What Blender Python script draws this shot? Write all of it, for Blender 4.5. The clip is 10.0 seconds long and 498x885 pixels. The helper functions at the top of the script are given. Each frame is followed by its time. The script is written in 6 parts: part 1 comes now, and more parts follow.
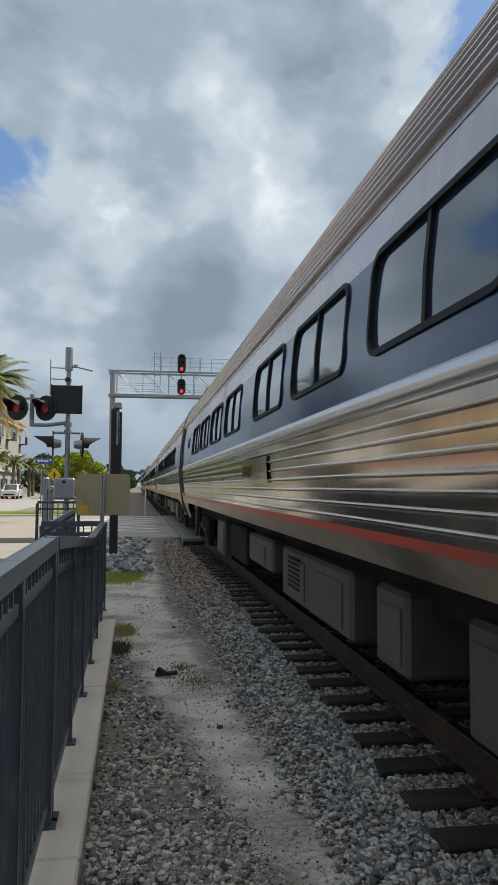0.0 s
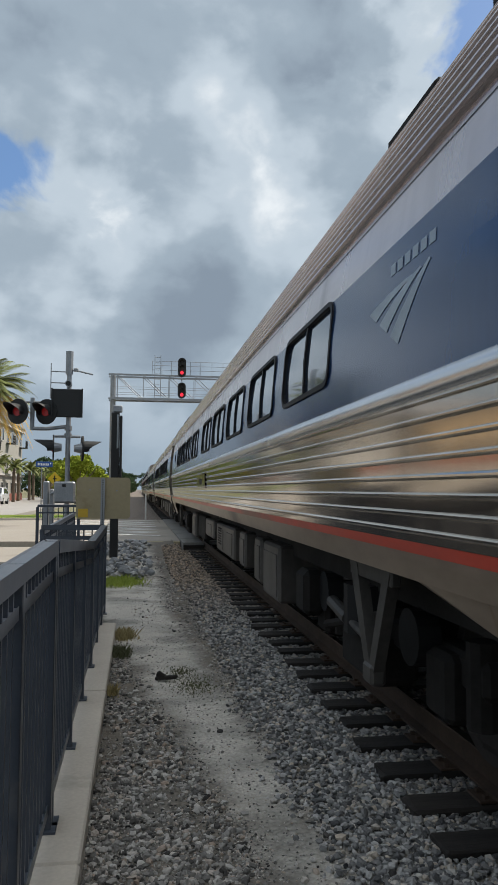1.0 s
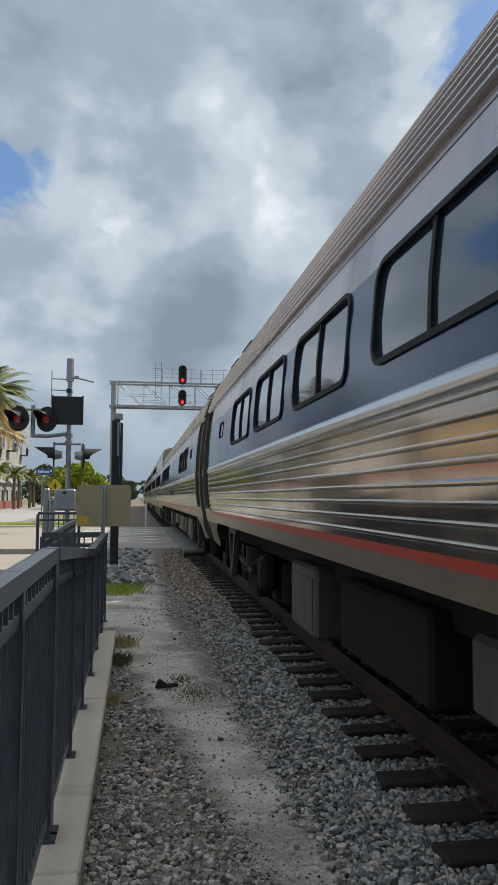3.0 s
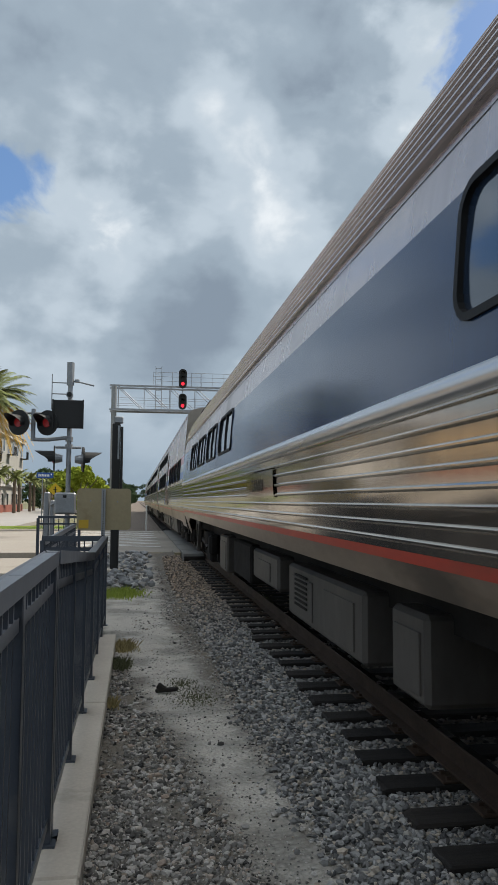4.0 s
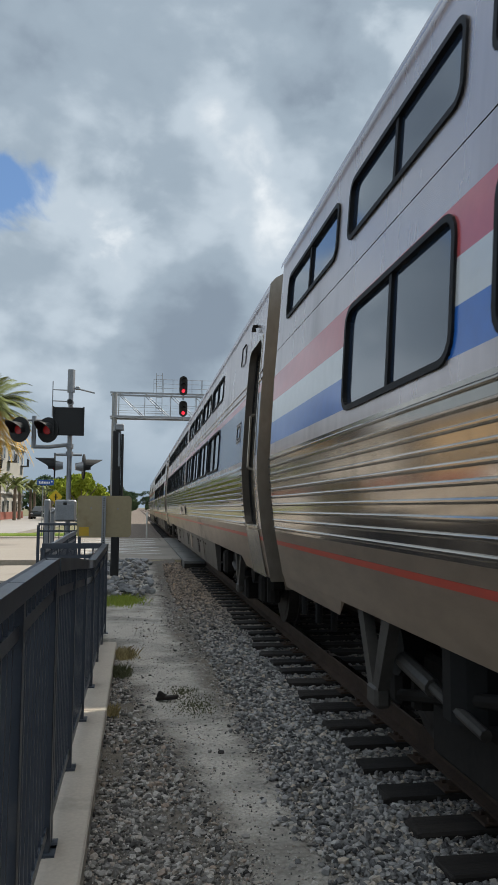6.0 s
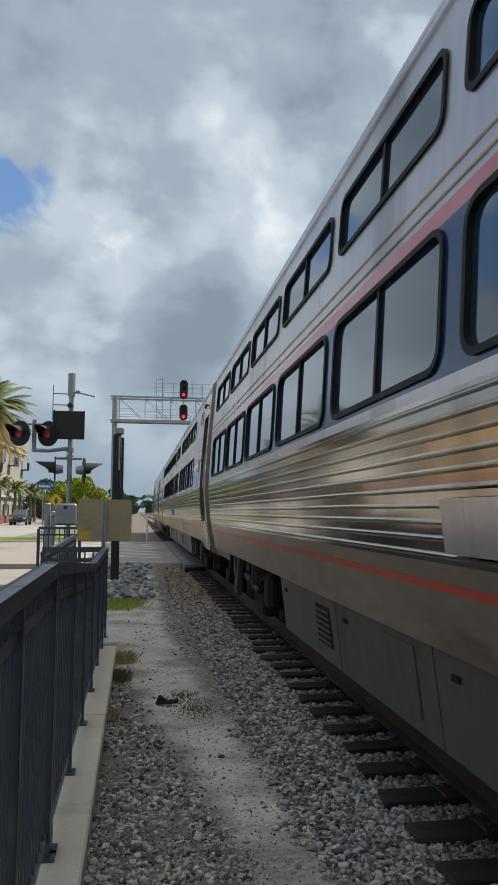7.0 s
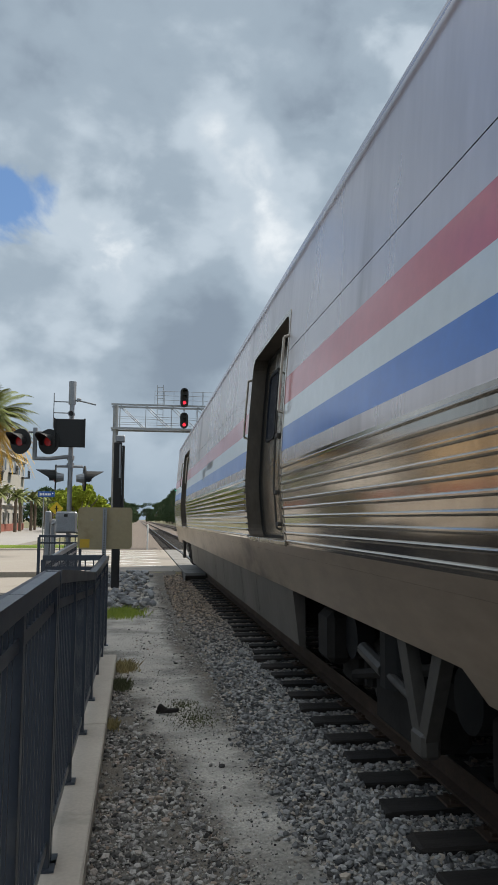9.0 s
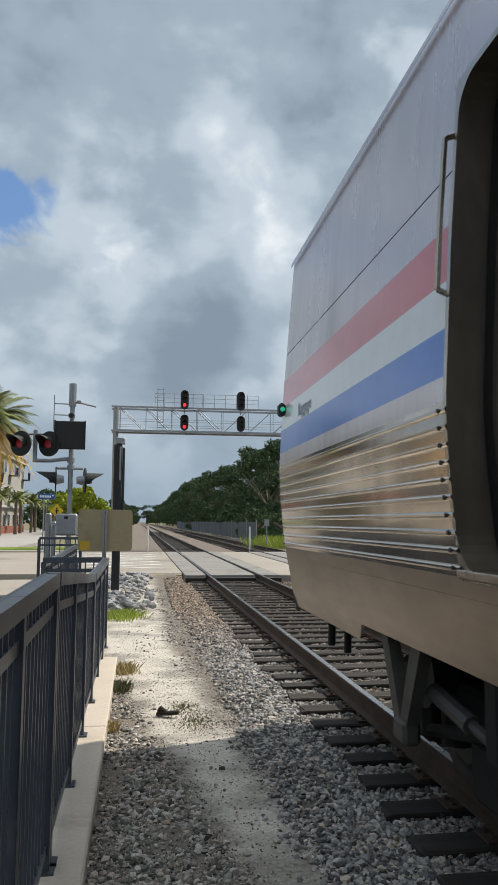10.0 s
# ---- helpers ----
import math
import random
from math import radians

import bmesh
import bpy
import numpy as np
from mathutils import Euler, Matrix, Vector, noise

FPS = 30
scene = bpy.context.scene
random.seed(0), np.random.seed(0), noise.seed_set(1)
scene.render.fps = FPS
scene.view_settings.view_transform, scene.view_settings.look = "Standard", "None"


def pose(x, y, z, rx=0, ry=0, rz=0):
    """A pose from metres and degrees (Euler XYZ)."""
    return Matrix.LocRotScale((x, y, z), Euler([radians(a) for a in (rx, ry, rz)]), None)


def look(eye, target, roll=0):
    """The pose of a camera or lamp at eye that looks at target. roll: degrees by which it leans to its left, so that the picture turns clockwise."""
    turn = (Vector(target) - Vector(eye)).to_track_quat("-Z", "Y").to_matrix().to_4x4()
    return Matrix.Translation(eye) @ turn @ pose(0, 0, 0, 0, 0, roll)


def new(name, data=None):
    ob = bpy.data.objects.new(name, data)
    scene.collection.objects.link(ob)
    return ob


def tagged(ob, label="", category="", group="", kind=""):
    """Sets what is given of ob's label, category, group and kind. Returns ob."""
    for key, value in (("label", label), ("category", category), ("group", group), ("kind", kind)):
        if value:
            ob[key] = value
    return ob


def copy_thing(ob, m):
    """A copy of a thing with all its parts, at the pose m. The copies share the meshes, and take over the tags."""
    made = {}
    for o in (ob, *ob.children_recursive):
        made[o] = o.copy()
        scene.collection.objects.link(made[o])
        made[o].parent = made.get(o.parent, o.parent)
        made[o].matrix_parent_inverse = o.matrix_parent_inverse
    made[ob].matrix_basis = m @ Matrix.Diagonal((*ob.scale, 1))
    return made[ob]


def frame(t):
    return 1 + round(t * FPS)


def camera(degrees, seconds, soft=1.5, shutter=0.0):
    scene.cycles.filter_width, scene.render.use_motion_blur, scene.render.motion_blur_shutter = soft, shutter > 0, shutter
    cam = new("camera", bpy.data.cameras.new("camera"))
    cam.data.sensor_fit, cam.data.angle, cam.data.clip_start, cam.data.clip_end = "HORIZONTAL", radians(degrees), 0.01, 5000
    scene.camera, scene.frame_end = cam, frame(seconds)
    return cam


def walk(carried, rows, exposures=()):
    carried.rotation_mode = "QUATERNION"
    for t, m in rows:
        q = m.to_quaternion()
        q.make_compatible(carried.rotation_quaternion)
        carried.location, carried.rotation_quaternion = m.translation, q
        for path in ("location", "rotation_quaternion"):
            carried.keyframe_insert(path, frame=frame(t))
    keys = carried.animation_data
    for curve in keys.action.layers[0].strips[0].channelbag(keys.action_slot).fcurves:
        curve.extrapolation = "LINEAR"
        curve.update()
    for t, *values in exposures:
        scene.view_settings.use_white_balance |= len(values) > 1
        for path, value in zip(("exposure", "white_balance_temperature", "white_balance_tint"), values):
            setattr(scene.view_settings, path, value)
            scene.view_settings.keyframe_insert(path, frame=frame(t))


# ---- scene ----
cam = camera(36.9, 10.0, soft=1.05, shutter=0.018)
EYE = (0.0, 0.0, 1.73)
XC = 2.82          # centre of the near track
XC2 = 7.15         # centre of the far track


def aim(yaw, pitch):
    a, b = radians(yaw), radians(pitch)
    away = (EYE[0] + math.sin(a) * math.cos(b), math.cos(a) * math.cos(b), EYE[2] + math.sin(b))
    return look(EYE, away, 0.3)


walk(cam, [(0, aim(8.59, 3.36)), (2.5, aim(8.53, 4.06)), (5, aim(8.48, 4.76)), (7.5, aim(8.42, 5.47)),
           (9.5, aim(8.37, 6.03)), (10, aim(8.36, 6.09))])

# ---- light ----
SUN_AZ = math.atan2(1.0, 0.42)      # clockwise from +y
SUN_EL = radians(51)
scene.view_settings.exposure = 0.22


def build_world():
    w = bpy.data.worlds.new("sky")
    scene.world = w
    w.use_nodes = True
    nt = w.node_tree
    nt.nodes.clear()
    N, L = nt.nodes.new, nt.links.new

    def math_node(op, a, b=None, clamp=False):
        n = N("ShaderNodeMath")
        n.operation, n.use_clamp = op, clamp
        for i, v in enumerate((a, b)):
            if v is None:
                continue
            if isinstance(v, (int, float)):
                n.inputs[i].default_value = v
            else:
                L(v, n.inputs[i])
        return n.outputs[0]

    def mix(fac, a, b):
        n = N("ShaderNodeMix")
        n.data_type = "RGBA"
        for key, v in ((0, fac), (6, a), (7, b)):
            if isinstance(v, (int, float)):
                n.inputs[key].default_value = v
            elif isinstance(v, tuple):
                n.inputs[key].default_value = (*v, 1)
            else:
                L(v, n.inputs[key])
        return n.outputs[2]

    def ramp(v, *stops):
        n = N("ShaderNodeValToRGB")
        n.color_ramp.interpolation = "EASE"
        e = n.color_ramp.elements
        while len(e) < len(stops):
            e.new(0.5)
        for el, (p, c) in zip(e, stops):
            el.position, el.color = p, (*c, 1)
        L(v, n.inputs[0])
        return n.outputs[0]

    tc = N("ShaderNodeTexCoord")
    sky = N("ShaderNodeTexSky")
    sky.sky_type, sky.sun_disc = "NISHITA", False
    sky.sun_elevation, sky.sun_rotation = SUN_EL, SUN_AZ
    sep = N("ShaderNodeSeparateXYZ")
    L(tc.outputs["Generated"], sep.inputs[0])
    up = math_node("MAXIMUM", sep.outputs[2], 0.0)

    def cloud_noise(scale, detail, rough, offset, warp=0.0):
        m = N("ShaderNodeMapping")
        m.inputs["Location"].default_value = offset
        m.inputs["Scale"].default_value = (1, 1, 1.35)
        L(tc.outputs["Generated"], m.inputs[0])
        n = N("ShaderNodeTexNoise")
        n.inputs["Scale"].default_value, n.inputs["Detail"].default_value = scale, detail
        n.inputs["Roughness"].default_value, n.inputs["Distortion"].default_value = rough, warp
        L(m.outputs[0], n.inputs["Vector"])
        return n.outputs[0]

    ragged = cloud_noise(9.0, 7.0, 0.55, (2.0, 3.0, 1.0), 0.3)

    def patch(centre, radius, edge=0.5):
        """1 inside a ragged patch of the sky, 0 outside."""
        n = N("ShaderNodeVectorMath")
        n.operation = "DISTANCE"
        L(tc.outputs["Generated"], n.inputs[0])
        n.inputs[1].default_value = centre
        d = math_node("ADD", n.outputs["Value"], math_node("MULTIPLY", math_node("SUBTRACT", ragged, 0.5), 0.22))
        r = N("ShaderNodeMapRange")
        r.interpolation_type = "SMOOTHSTEP"
        r.inputs[1].default_value, r.inputs[2].default_value = radius, radius * edge
        L(d, r.inputs[0])
        return r.outputs[0]

    body = math_node("ADD", math_node("MULTIPLY", cloud_noise(3.2, 4.0, 0.5, (1.3, 0.4, 0.7), 0.12), 0.62), math_node("MULTIPLY", cloud_noise(8.5, 6.0, 0.5, (3.1, 7.7, 2.0), 0.1), 0.38))
    # banks of brighter and darker cloud
    for centre, radius, gain in (((0.104, 0.875, 0.473), 0.11, 0.05), ((-0.053, 0.926, 0.373), 0.10, 0.07), ((-0.011, 0.948, 0.318), 0.08, 0.05),
                                 ((0.325, 0.79, 0.515), 0.15, 0.20), ((0.187, 0.906, 0.379), 0.09, 0.06), ((0.063, 0.973, 0.224), 0.16, -0.07),
                                 ((0.23, 0.85, 0.48), 0.10, -0.05), ((-0.122, 0.869, 0.479), 0.12, -0.02), ((-0.13, 0.961, 0.243), 0.12, -0.04)):
        body = math_node("ADD", body, math_node("MULTIPLY", patch(centre, radius, 0.0), gain))
    tone = ramp(body, (0.36, (2.12, 2.65, 3.3)), (0.48, (3.05, 3.75, 4.45)), (0.58, (4.6, 5.35, 6.05)), (0.70, (7.6, 8.0, 8.3)))
    low = ramp(up, (0.0, (1, 1, 1)), (0.2, (0, 0, 0)))
    cloud = mix(math_node("MULTIPLY", low, 0.7), tone, (2.55, 3.3, 4.1))
    # an overcast sky is brightest overhead
    high = ramp(up, (0.58, (0, 0, 0)), (0.95, (1, 1, 1)))
    cloud = mix(high, cloud, (9.0, 9.6, 10.0))
    hole = math_node("MAXIMUM", patch((-0.162, 0.905, 0.388), 0.048, 0.2), patch((0.372, 0.762, 0.533), 0.066, 0.5))
    # breaks in the cloud beside the line, as the windows mirror them
    for centre, radius in (((-0.43, 0.81, 0.40), 0.10), ((-0.395, 0.775, 0.49), 0.09), ((-0.37, 0.72, 0.585), 0.12), ((-0.56, 0.62, 0.55), 0.17), ((-0.30, 0.60, 0.74), 0.14), ((-0.72, 0.30, 0.62), 0.2)):
        hole = math_node("MAXIMUM", hole, patch(centre, radius, 0.45))
    blue = mix(0.35, sky.outputs[0], (1.1, 2.9, 6.6))
    bg = N("ShaderNodeBackground")
    bg.inputs["Strength"].default_value = 0.1
    L(mix(hole, cloud, blue), bg.inputs[0])
    out = N("ShaderNodeOutputWorld")
    L(bg.outputs[0], out.inputs[0])


build_world()
sun = new("sun", bpy.data.lights.new("sun", "SUN"))
sun.data.energy, sun.data.angle, sun.data.color = 3.9, radians(1.2), (1.0, 0.92, 0.80)
sun.matrix_world = look((0, 0, 0), (-math.sin(SUN_AZ) * math.cos(SUN_EL), -math.cos(SUN_AZ) * math.cos(SUN_EL), -math.sin(SUN_EL)))


# ---- materials ----
def mat(name, a, b=None, rough=0.6, metal=0.0, big=1.5, fine=40.0, bump=0.0, stretch=(1, 1, 1), spec=0.5,
        dirt=None, dirt_at=0.6, rough_var=0.12, emit=None, glow=0.0, random_tone=0.0, coat=0.0):
    """Two tones mixed by coarse and fine grain, with a third for stains."""
    m = bpy.data.materials.new(name)
    m.use_nodes = True
    nt = m.node_tree
    N, L = nt.nodes.new, nt.links.new
    p = nt.nodes["Principled BSDF"]
    b = b or tuple(c * 0.75 for c in a)
    tc = N("ShaderNodeTexCoord")
    mp = N("ShaderNodeMapping")
    mp.inputs["Scale"].default_value = stretch
    L(tc.outputs["Object"], mp.inputs[0])

    def grain(scale, detail):
        n = N("ShaderNodeTexNoise")
        n.inputs["Scale"].default_value, n.inputs["Detail"].default_value = scale, detail
        n.inputs["Roughness"].default_value = 0.6
        L(mp.outputs[0], n.inputs["Vector"])
        return n.outputs[0]

    g1, g2 = grain(big, 5), grain(fine, 3)

    def blend(fac, c1, c2):
        n = N("ShaderNodeMix")
        n.data_type = "RGBA"
        L(fac, n.inputs[0])
        for key, c in ((6, c1), (7, c2)):
            if isinstance(c, tuple):
                n.inputs[key].default_value = (*c, 1)
            else:
                L(c, n.inputs[key])
        return n.outputs[2]

    def step(v, lo, hi):
        n = N("ShaderNodeMapRange")
        n.inputs[1].default_value, n.inputs[2].default_value = lo, hi
        L(v, n.inputs[0])
        return n.outputs[0]

    add = N("ShaderNodeMath")
    add.operation = "ADD"
    L(g1, add.inputs[0]), L(g2, add.inputs[1])
    colour = blend(step(add.outputs[0], 0.7, 1.3), a, b)
    if dirt:
        colour = blend(step(g1, dirt_at, dirt_at + 0.12), colour, dirt)
    if random_tone:
        oi = N("ShaderNodeObjectInfo")
        colour = blend(step(oi.outputs["Random"], -0.1, 1.1 / max(random_tone, 0.01)), colour, tuple(c * 0.5 for c in b))
    L(colour, p.inputs["Base Color"])
    p.inputs["Metallic"].default_value = metal
    p.inputs["Specular IOR Level"].default_value = spec
    p.inputs["Coat Weight"].default_value = coat
    p.inputs["Coat Roughness"].default_value = 0.12
    rv = N("ShaderNodeMapRange")
    rv.inputs[3].default_value, rv.inputs[4].default_value = max(rough - rough_var, 0.02), min(rough + rough_var, 1)
    L(g1, rv.inputs[0]), L(rv.outputs[0], p.inputs["Roughness"])
    if bump:
        bn = N("ShaderNodeBump")
        bn.inputs["Strength"].default_value, bn.inputs["Distance"].default_value = min(bump, 1.0), 0.02 * bump
        L(g2, bn.inputs["Height"]), L(bn.outputs[0], p.inputs["Normal"])
    if emit:
        p.inputs["Emission Color"].default_value, p.inputs["Emission Strength"].default_value = (*emit, 1), glow
    return m


STEEL = mat("fluted_stainless_steel", (0.55, 0.49, 0.42), (0.45, 0.40, 0.345), 0.12, 1.0, 0.6, 7, 0.035, (1.5, 2.2, 0.5), dirt=(0.34, 0.295, 0.25), dirt_at=0.57, rough_var=0.06)
STEEL_ROOF = mat("ribbed_roof_steel", (0.58, 0.52, 0.535), (0.45, 0.40, 0.415), 0.26, 1.0, 0.7, 8, 0.02, (1.5, 0.2, 3), dirt=(0.30, 0.27, 0.275))
STEEL_SMOOTH = mat("smooth_grey_side", (0.68, 0.605, 0.595), (0.57, 0.505, 0.495), 0.28, 0.7, 0.7, 6, 0.02, (1, 1.3, 0.22), dirt=(0.41, 0.36, 0.345), dirt_at=0.58)
STEEL_END = mat("grimy_end_steel", (0.40, 0.345, 0.285), (0.29, 0.25, 0.205), 0.36, 0.75, 0.8, 14, 0.04, (1, 1, 0.5), dirt=(0.16, 0.135, 0.11), dirt_at=0.60)
# dark brown steel for door jambs and coach end walls
DARK_STEEL = mat("sooty_jamb_steel", (0.13, 0.11, 0.09), (0.08, 0.068, 0.056), 0.5, 0.5, 2.0, 14, 0.05, (1, 1, 0.4))
DOOR_STEEL = mat("brushed_door_steel", (0.52, 0.46, 0.38), (0.40, 0.35, 0.29), 0.26, 0.9, 1.6, 14, 0.04, (1, 1, 0.3), dirt=(0.20, 0.17, 0.14), dirt_at=0.60)
BRIGHT = mat("bright_belt_rail", (0.72, 0.73, 0.75), (0.6, 0.61, 0.63), 0.25, 0.9, 0.6, 5, 0.0, (1, 0.1, 1))
BLUE_BAND = mat("dark_blue_band_paint", (0.007, 0.032, 0.105), (0.012, 0.046, 0.135), 0.17, 0.0, 0.6, 5, 0.03, (1, 1.2, 0.4), spec=0.4, coat=0.15)
RED = mat("red_stripe", (0.58, 0.060, 0.030), (0.42, 0.050, 0.030), 0.35, 0.0, 0.8, 10, 0.02, (1, 0.35, 1), dirt=(0.24, 0.085, 0.05), dirt_at=0.56)
PINK_RED = mat("faded_red_stripe", (0.66, 0.115, 0.12), (0.56, 0.095, 0.10), 0.33, 0.0, 0.8, 10, 0.02, coat=0.7)
WHITE = mat("white_stripe", (0.74, 0.76, 0.77), (0.66, 0.68, 0.69), 0.33, 0.0, 0.8, 10, 0.02, coat=0.7)
BLUE = mat("blue_stripe", (0.025, 0.17, 0.62), (0.022, 0.14, 0.52), 0.33, 0.0, 0.8, 10, 0.02, coat=0.6)
SILL = mat("dusty_sill_paint", (0.35, 0.268, 0.20), (0.24, 0.183, 0.136), 0.36, 0.55, 1.2, 9, 0.05, (1, 0.3, 1), dirt=(0.11, 0.085, 0.064), dirt_at=0.57)
SHROUD = mat("grey_underfloor_paint", (0.105, 0.093, 0.082), (0.07, 0.062, 0.055), 0.5, 0.15, 1.3, 12, 0.05, (1, 1, 0.5), dirt=(0.045, 0.04, 0.035), dirt_at=0.57)
UNDER = mat("grimy_underframe", (0.024, 0.021, 0.019), (0.014, 0.0125, 0.011), 0.8, 0.1, 3, 25, 0.1, spec=0.2)
BRACKET = mat("grimy_bracket_paint", (0.075, 0.068, 0.06), (0.05, 0.045, 0.04), 0.6, 0.2, 3, 20, 0.05, dirt=(0.025, 0.022, 0.02), dirt_at=0.57)
WHEEL = mat("worn_wheel_steel", (0.07, 0.06, 0.055), (0.045, 0.04, 0.035), 0.55, 0.6, 3, 25, 0.1)
RUBBER = mat("black_rubber", (0.008, 0.008, 0.009), (0.013, 0.013, 0.013), 0.6, 0.0, 3, 30, 0.03, spec=0.25)
GLASS = mat("dark_tinted_glass", (0.016, 0.030, 0.058), (0.022, 0.036, 0.064), 0.04, 0.0, 0.7, 3, 0.0, rough_var=0.02, spec=1.0, coat=0.6)
GALV = mat("galvanised_steel", (0.36, 0.37, 0.385), (0.27, 0.28, 0.29), 0.5, 0.7, 4, 40, 0.03)
BLACK_PAINT = mat("black_fence_paint", (0.042, 0.052, 0.072), (0.06, 0.07, 0.088), 0.34, 0.0, 3, 60, 0.03, dirt=(0.10, 0.104, 0.112), dirt_at=0.64)
BLACK = mat("matt_black", (0.012, 0.012, 0.012), (0.02, 0.02, 0.02), 0.65, 0.0, 3, 40, 0.03)
CONCRETE = mat("kerb_concrete", (0.56, 0.495, 0.415), (0.45, 0.395, 0.33), 0.85, 0.0, 1.5, 45, 0.2, dirt=(0.34, 0.30, 0.245), dirt_at=0.6)
PAVING = mat("pale_concrete_paving", (0.34, 0.305, 0.26), (0.27, 0.24, 0.205), 0.85, 0.0, 0.25, 12, 0.15, dirt=(0.20, 0.178, 0.155), dirt_at=0.56)
ROAD = mat("bleached_road", (0.36, 0.34, 0.32), (0.29, 0.275, 0.26), 0.85, 0.0, 0.2, 14, 0.15, (1, 0.4, 1))
ASPHALT = mat("dark_asphalt", (0.055, 0.054, 0.053), (0.038, 0.037, 0.037), 0.85, 0.0, 0.4, 30, 0.2, dirt=(0.075, 0.072, 0.068), dirt_at=0.6)
MARK = mat("white_road_marking", (0.72, 0.72, 0.7), (0.6, 0.6, 0.58), 0.7, 0.0, 2, 30, 0.05)
YELLOW = mat("yellow_road_marking", (0.40, 0.34, 0.20), (0.30, 0.26, 0.17), 0.8, 0.0, 2, 30, 0.1)
TIE = mat("weathered_tie_wood", (0.036, 0.027, 0.020), (0.014, 0.011, 0.009), 0.85, 0.0, 3, 30, 0.4, (0.35, 6, 6), random_tone=0.8)
RAIL = mat("rusty_rail", (0.085, 0.052, 0.034), (0.05, 0.032, 0.022), 0.75, 0.3, 3, 40, 0.2)
PANEL = mat("crossing_panel_concrete", (0.25, 0.24, 0.22), (0.19, 0.18, 0.17), 0.85, 0.0, 0.8, 18, 0.15, dirt=(0.13, 0.12, 0.11), dirt_at=0.56)
RAIL_TOP = mat("polished_rail_head", (0.42, 0.40, 0.38), (0.34, 0.32, 0.30), 0.25, 1.0, 2, 20, 0.0)
LEAF = mat("tree_leaf", (0.105, 0.15, 0.075), (0.055, 0.09, 0.05), 0.8, 0.0, 0.3, 5, 0.0, spec=0.05)
LEAF_LIGHT = mat("lime_leaf", (0.36, 0.40, 0.05), (0.22, 0.28, 0.04), 0.8, 0.0, 0.4, 6, 0.0, spec=0.05)
PALM = mat("palm_frond", (0.24, 0.26, 0.09), (0.14, 0.17, 0.055), 0.6, 0.0, 0.5, 6, 0.0, spec=0.2)
PALM_DRY = mat("dry_palm_frond", (0.55, 0.34, 0.05), (0.42, 0.24, 0.035), 0.7, 0.0, 0.5, 6, 0.0, spec=0.2)
BARK = mat("bark", (0.21, 0.165, 0.125), (0.12, 0.095, 0.07), 0.9, 0.0, 4, 30, 0.5, (3, 3, 0.6))
GRASS = mat("grass_blade", (0.40, 0.46, 0.08), (0.24, 0.32, 0.06), 0.7, 0.0, 1, 8, 0.0, spec=0.3)
GRASS_DRY = mat("dry_weed", (0.50, 0.41, 0.20), (0.34, 0.28, 0.14), 0.8, 0.0, 1, 8, 0.0, spec=0.2)
STUCCO = mat("cream_stucco", (0.40, 0.385, 0.35), (0.35, 0.335, 0.305), 0.85, 0.0, 0.4, 6, 0.05)
STATION_WALL = mat("tan_station_stucco", (0.46, 0.35, 0.23), (0.40, 0.30, 0.19), 0.85, 0.0, 0.4, 6, 0.05)
STUCCO_WHITE = mat("white_stucco", (0.55, 0.54, 0.52), (0.49, 0.48, 0.465), 0.85, 0.0, 0.4, 6, 0.05)
BRICK_RED = mat("red_brick_base", (0.30, 0.10, 0.07), (0.22, 0.075, 0.055), 0.85, 0.0, 1, 8, 0.1)
ROOF_TILE = mat("pale_roof", (0.34, 0.34, 0.35), (0.27, 0.27, 0.28), 0.7, 0.1, 1, 5, 0.1)
PANE = mat("window_pane", (0.03, 0.04, 0.05), (0.04, 0.05, 0.06), 0.08, 0.0, 1, 3, 0.0, spec=0.8)
SIGN_BACK = mat("bare_aluminium_sign_back", (0.40, 0.33, 0.20), (0.34, 0.28, 0.17), 0.45, 0.35, 3, 20, 0.02, dirt=(0.28, 0.21, 0.11), dirt_at=0.6)
STICKER = mat("yellow_sticker", (0.62, 0.40, 0.03), (0.55, 0.34, 0.03), 0.5)
SIGN_BLUE = mat("blue_sign_face", (0.02, 0.09, 0.36), (0.018, 0.08, 0.32), 0.4)
SIGN_YELLOW = mat("yellow_sign_face", (0.70, 0.48, 0.02), (0.62, 0.42, 0.02), 0.4)
LETTER = mat("white_lettering", (0.75, 0.76, 0.77), (0.7, 0.71, 0.72), 0.4)
LETTER_GREY = mat("grey_lettering", (0.34, 0.36, 0.40), (0.30, 0.32, 0.36), 0.4)
LOGO = mat("pale_decal", (0.30, 0.35, 0.40), (0.22, 0.27, 0.32), 0.35, fine=60, big=8)
LOGO_BLUE = mat("dark_blue_decal", (0.05, 0.11, 0.26), (0.045, 0.10, 0.23), 0.35)
PLATE_BLUE = mat("blue_name_plate", (0.025, 0.06, 0.18), (0.02, 0.05, 0.15), 0.35)
RED_LAMP = mat("lit_red_lens", (0.5, 0.02, 0.02), (0.4, 0.02, 0.02), 0.3, emit=(1.0, 0.03, 0.06), glow=1.1)
RED_DIM = mat("red_flasher_lens", (0.12, 0.010, 0.010), (0.09, 0.008, 0.008), 0.25, emit=(1.0, 0.05, 0.05), glow=0.06)
GREEN_LAMP = mat("lit_green_lens", (0.02, 0.3, 0.2), (0.02, 0.25, 0.16), 0.3, emit=(0.04, 0.8, 0.4), glow=0.35)
CAR_WHITE = mat("white_car_paint", (0.75, 0.76, 0.77), (0.7, 0.71, 0.72), 0.25, coat=0.6)
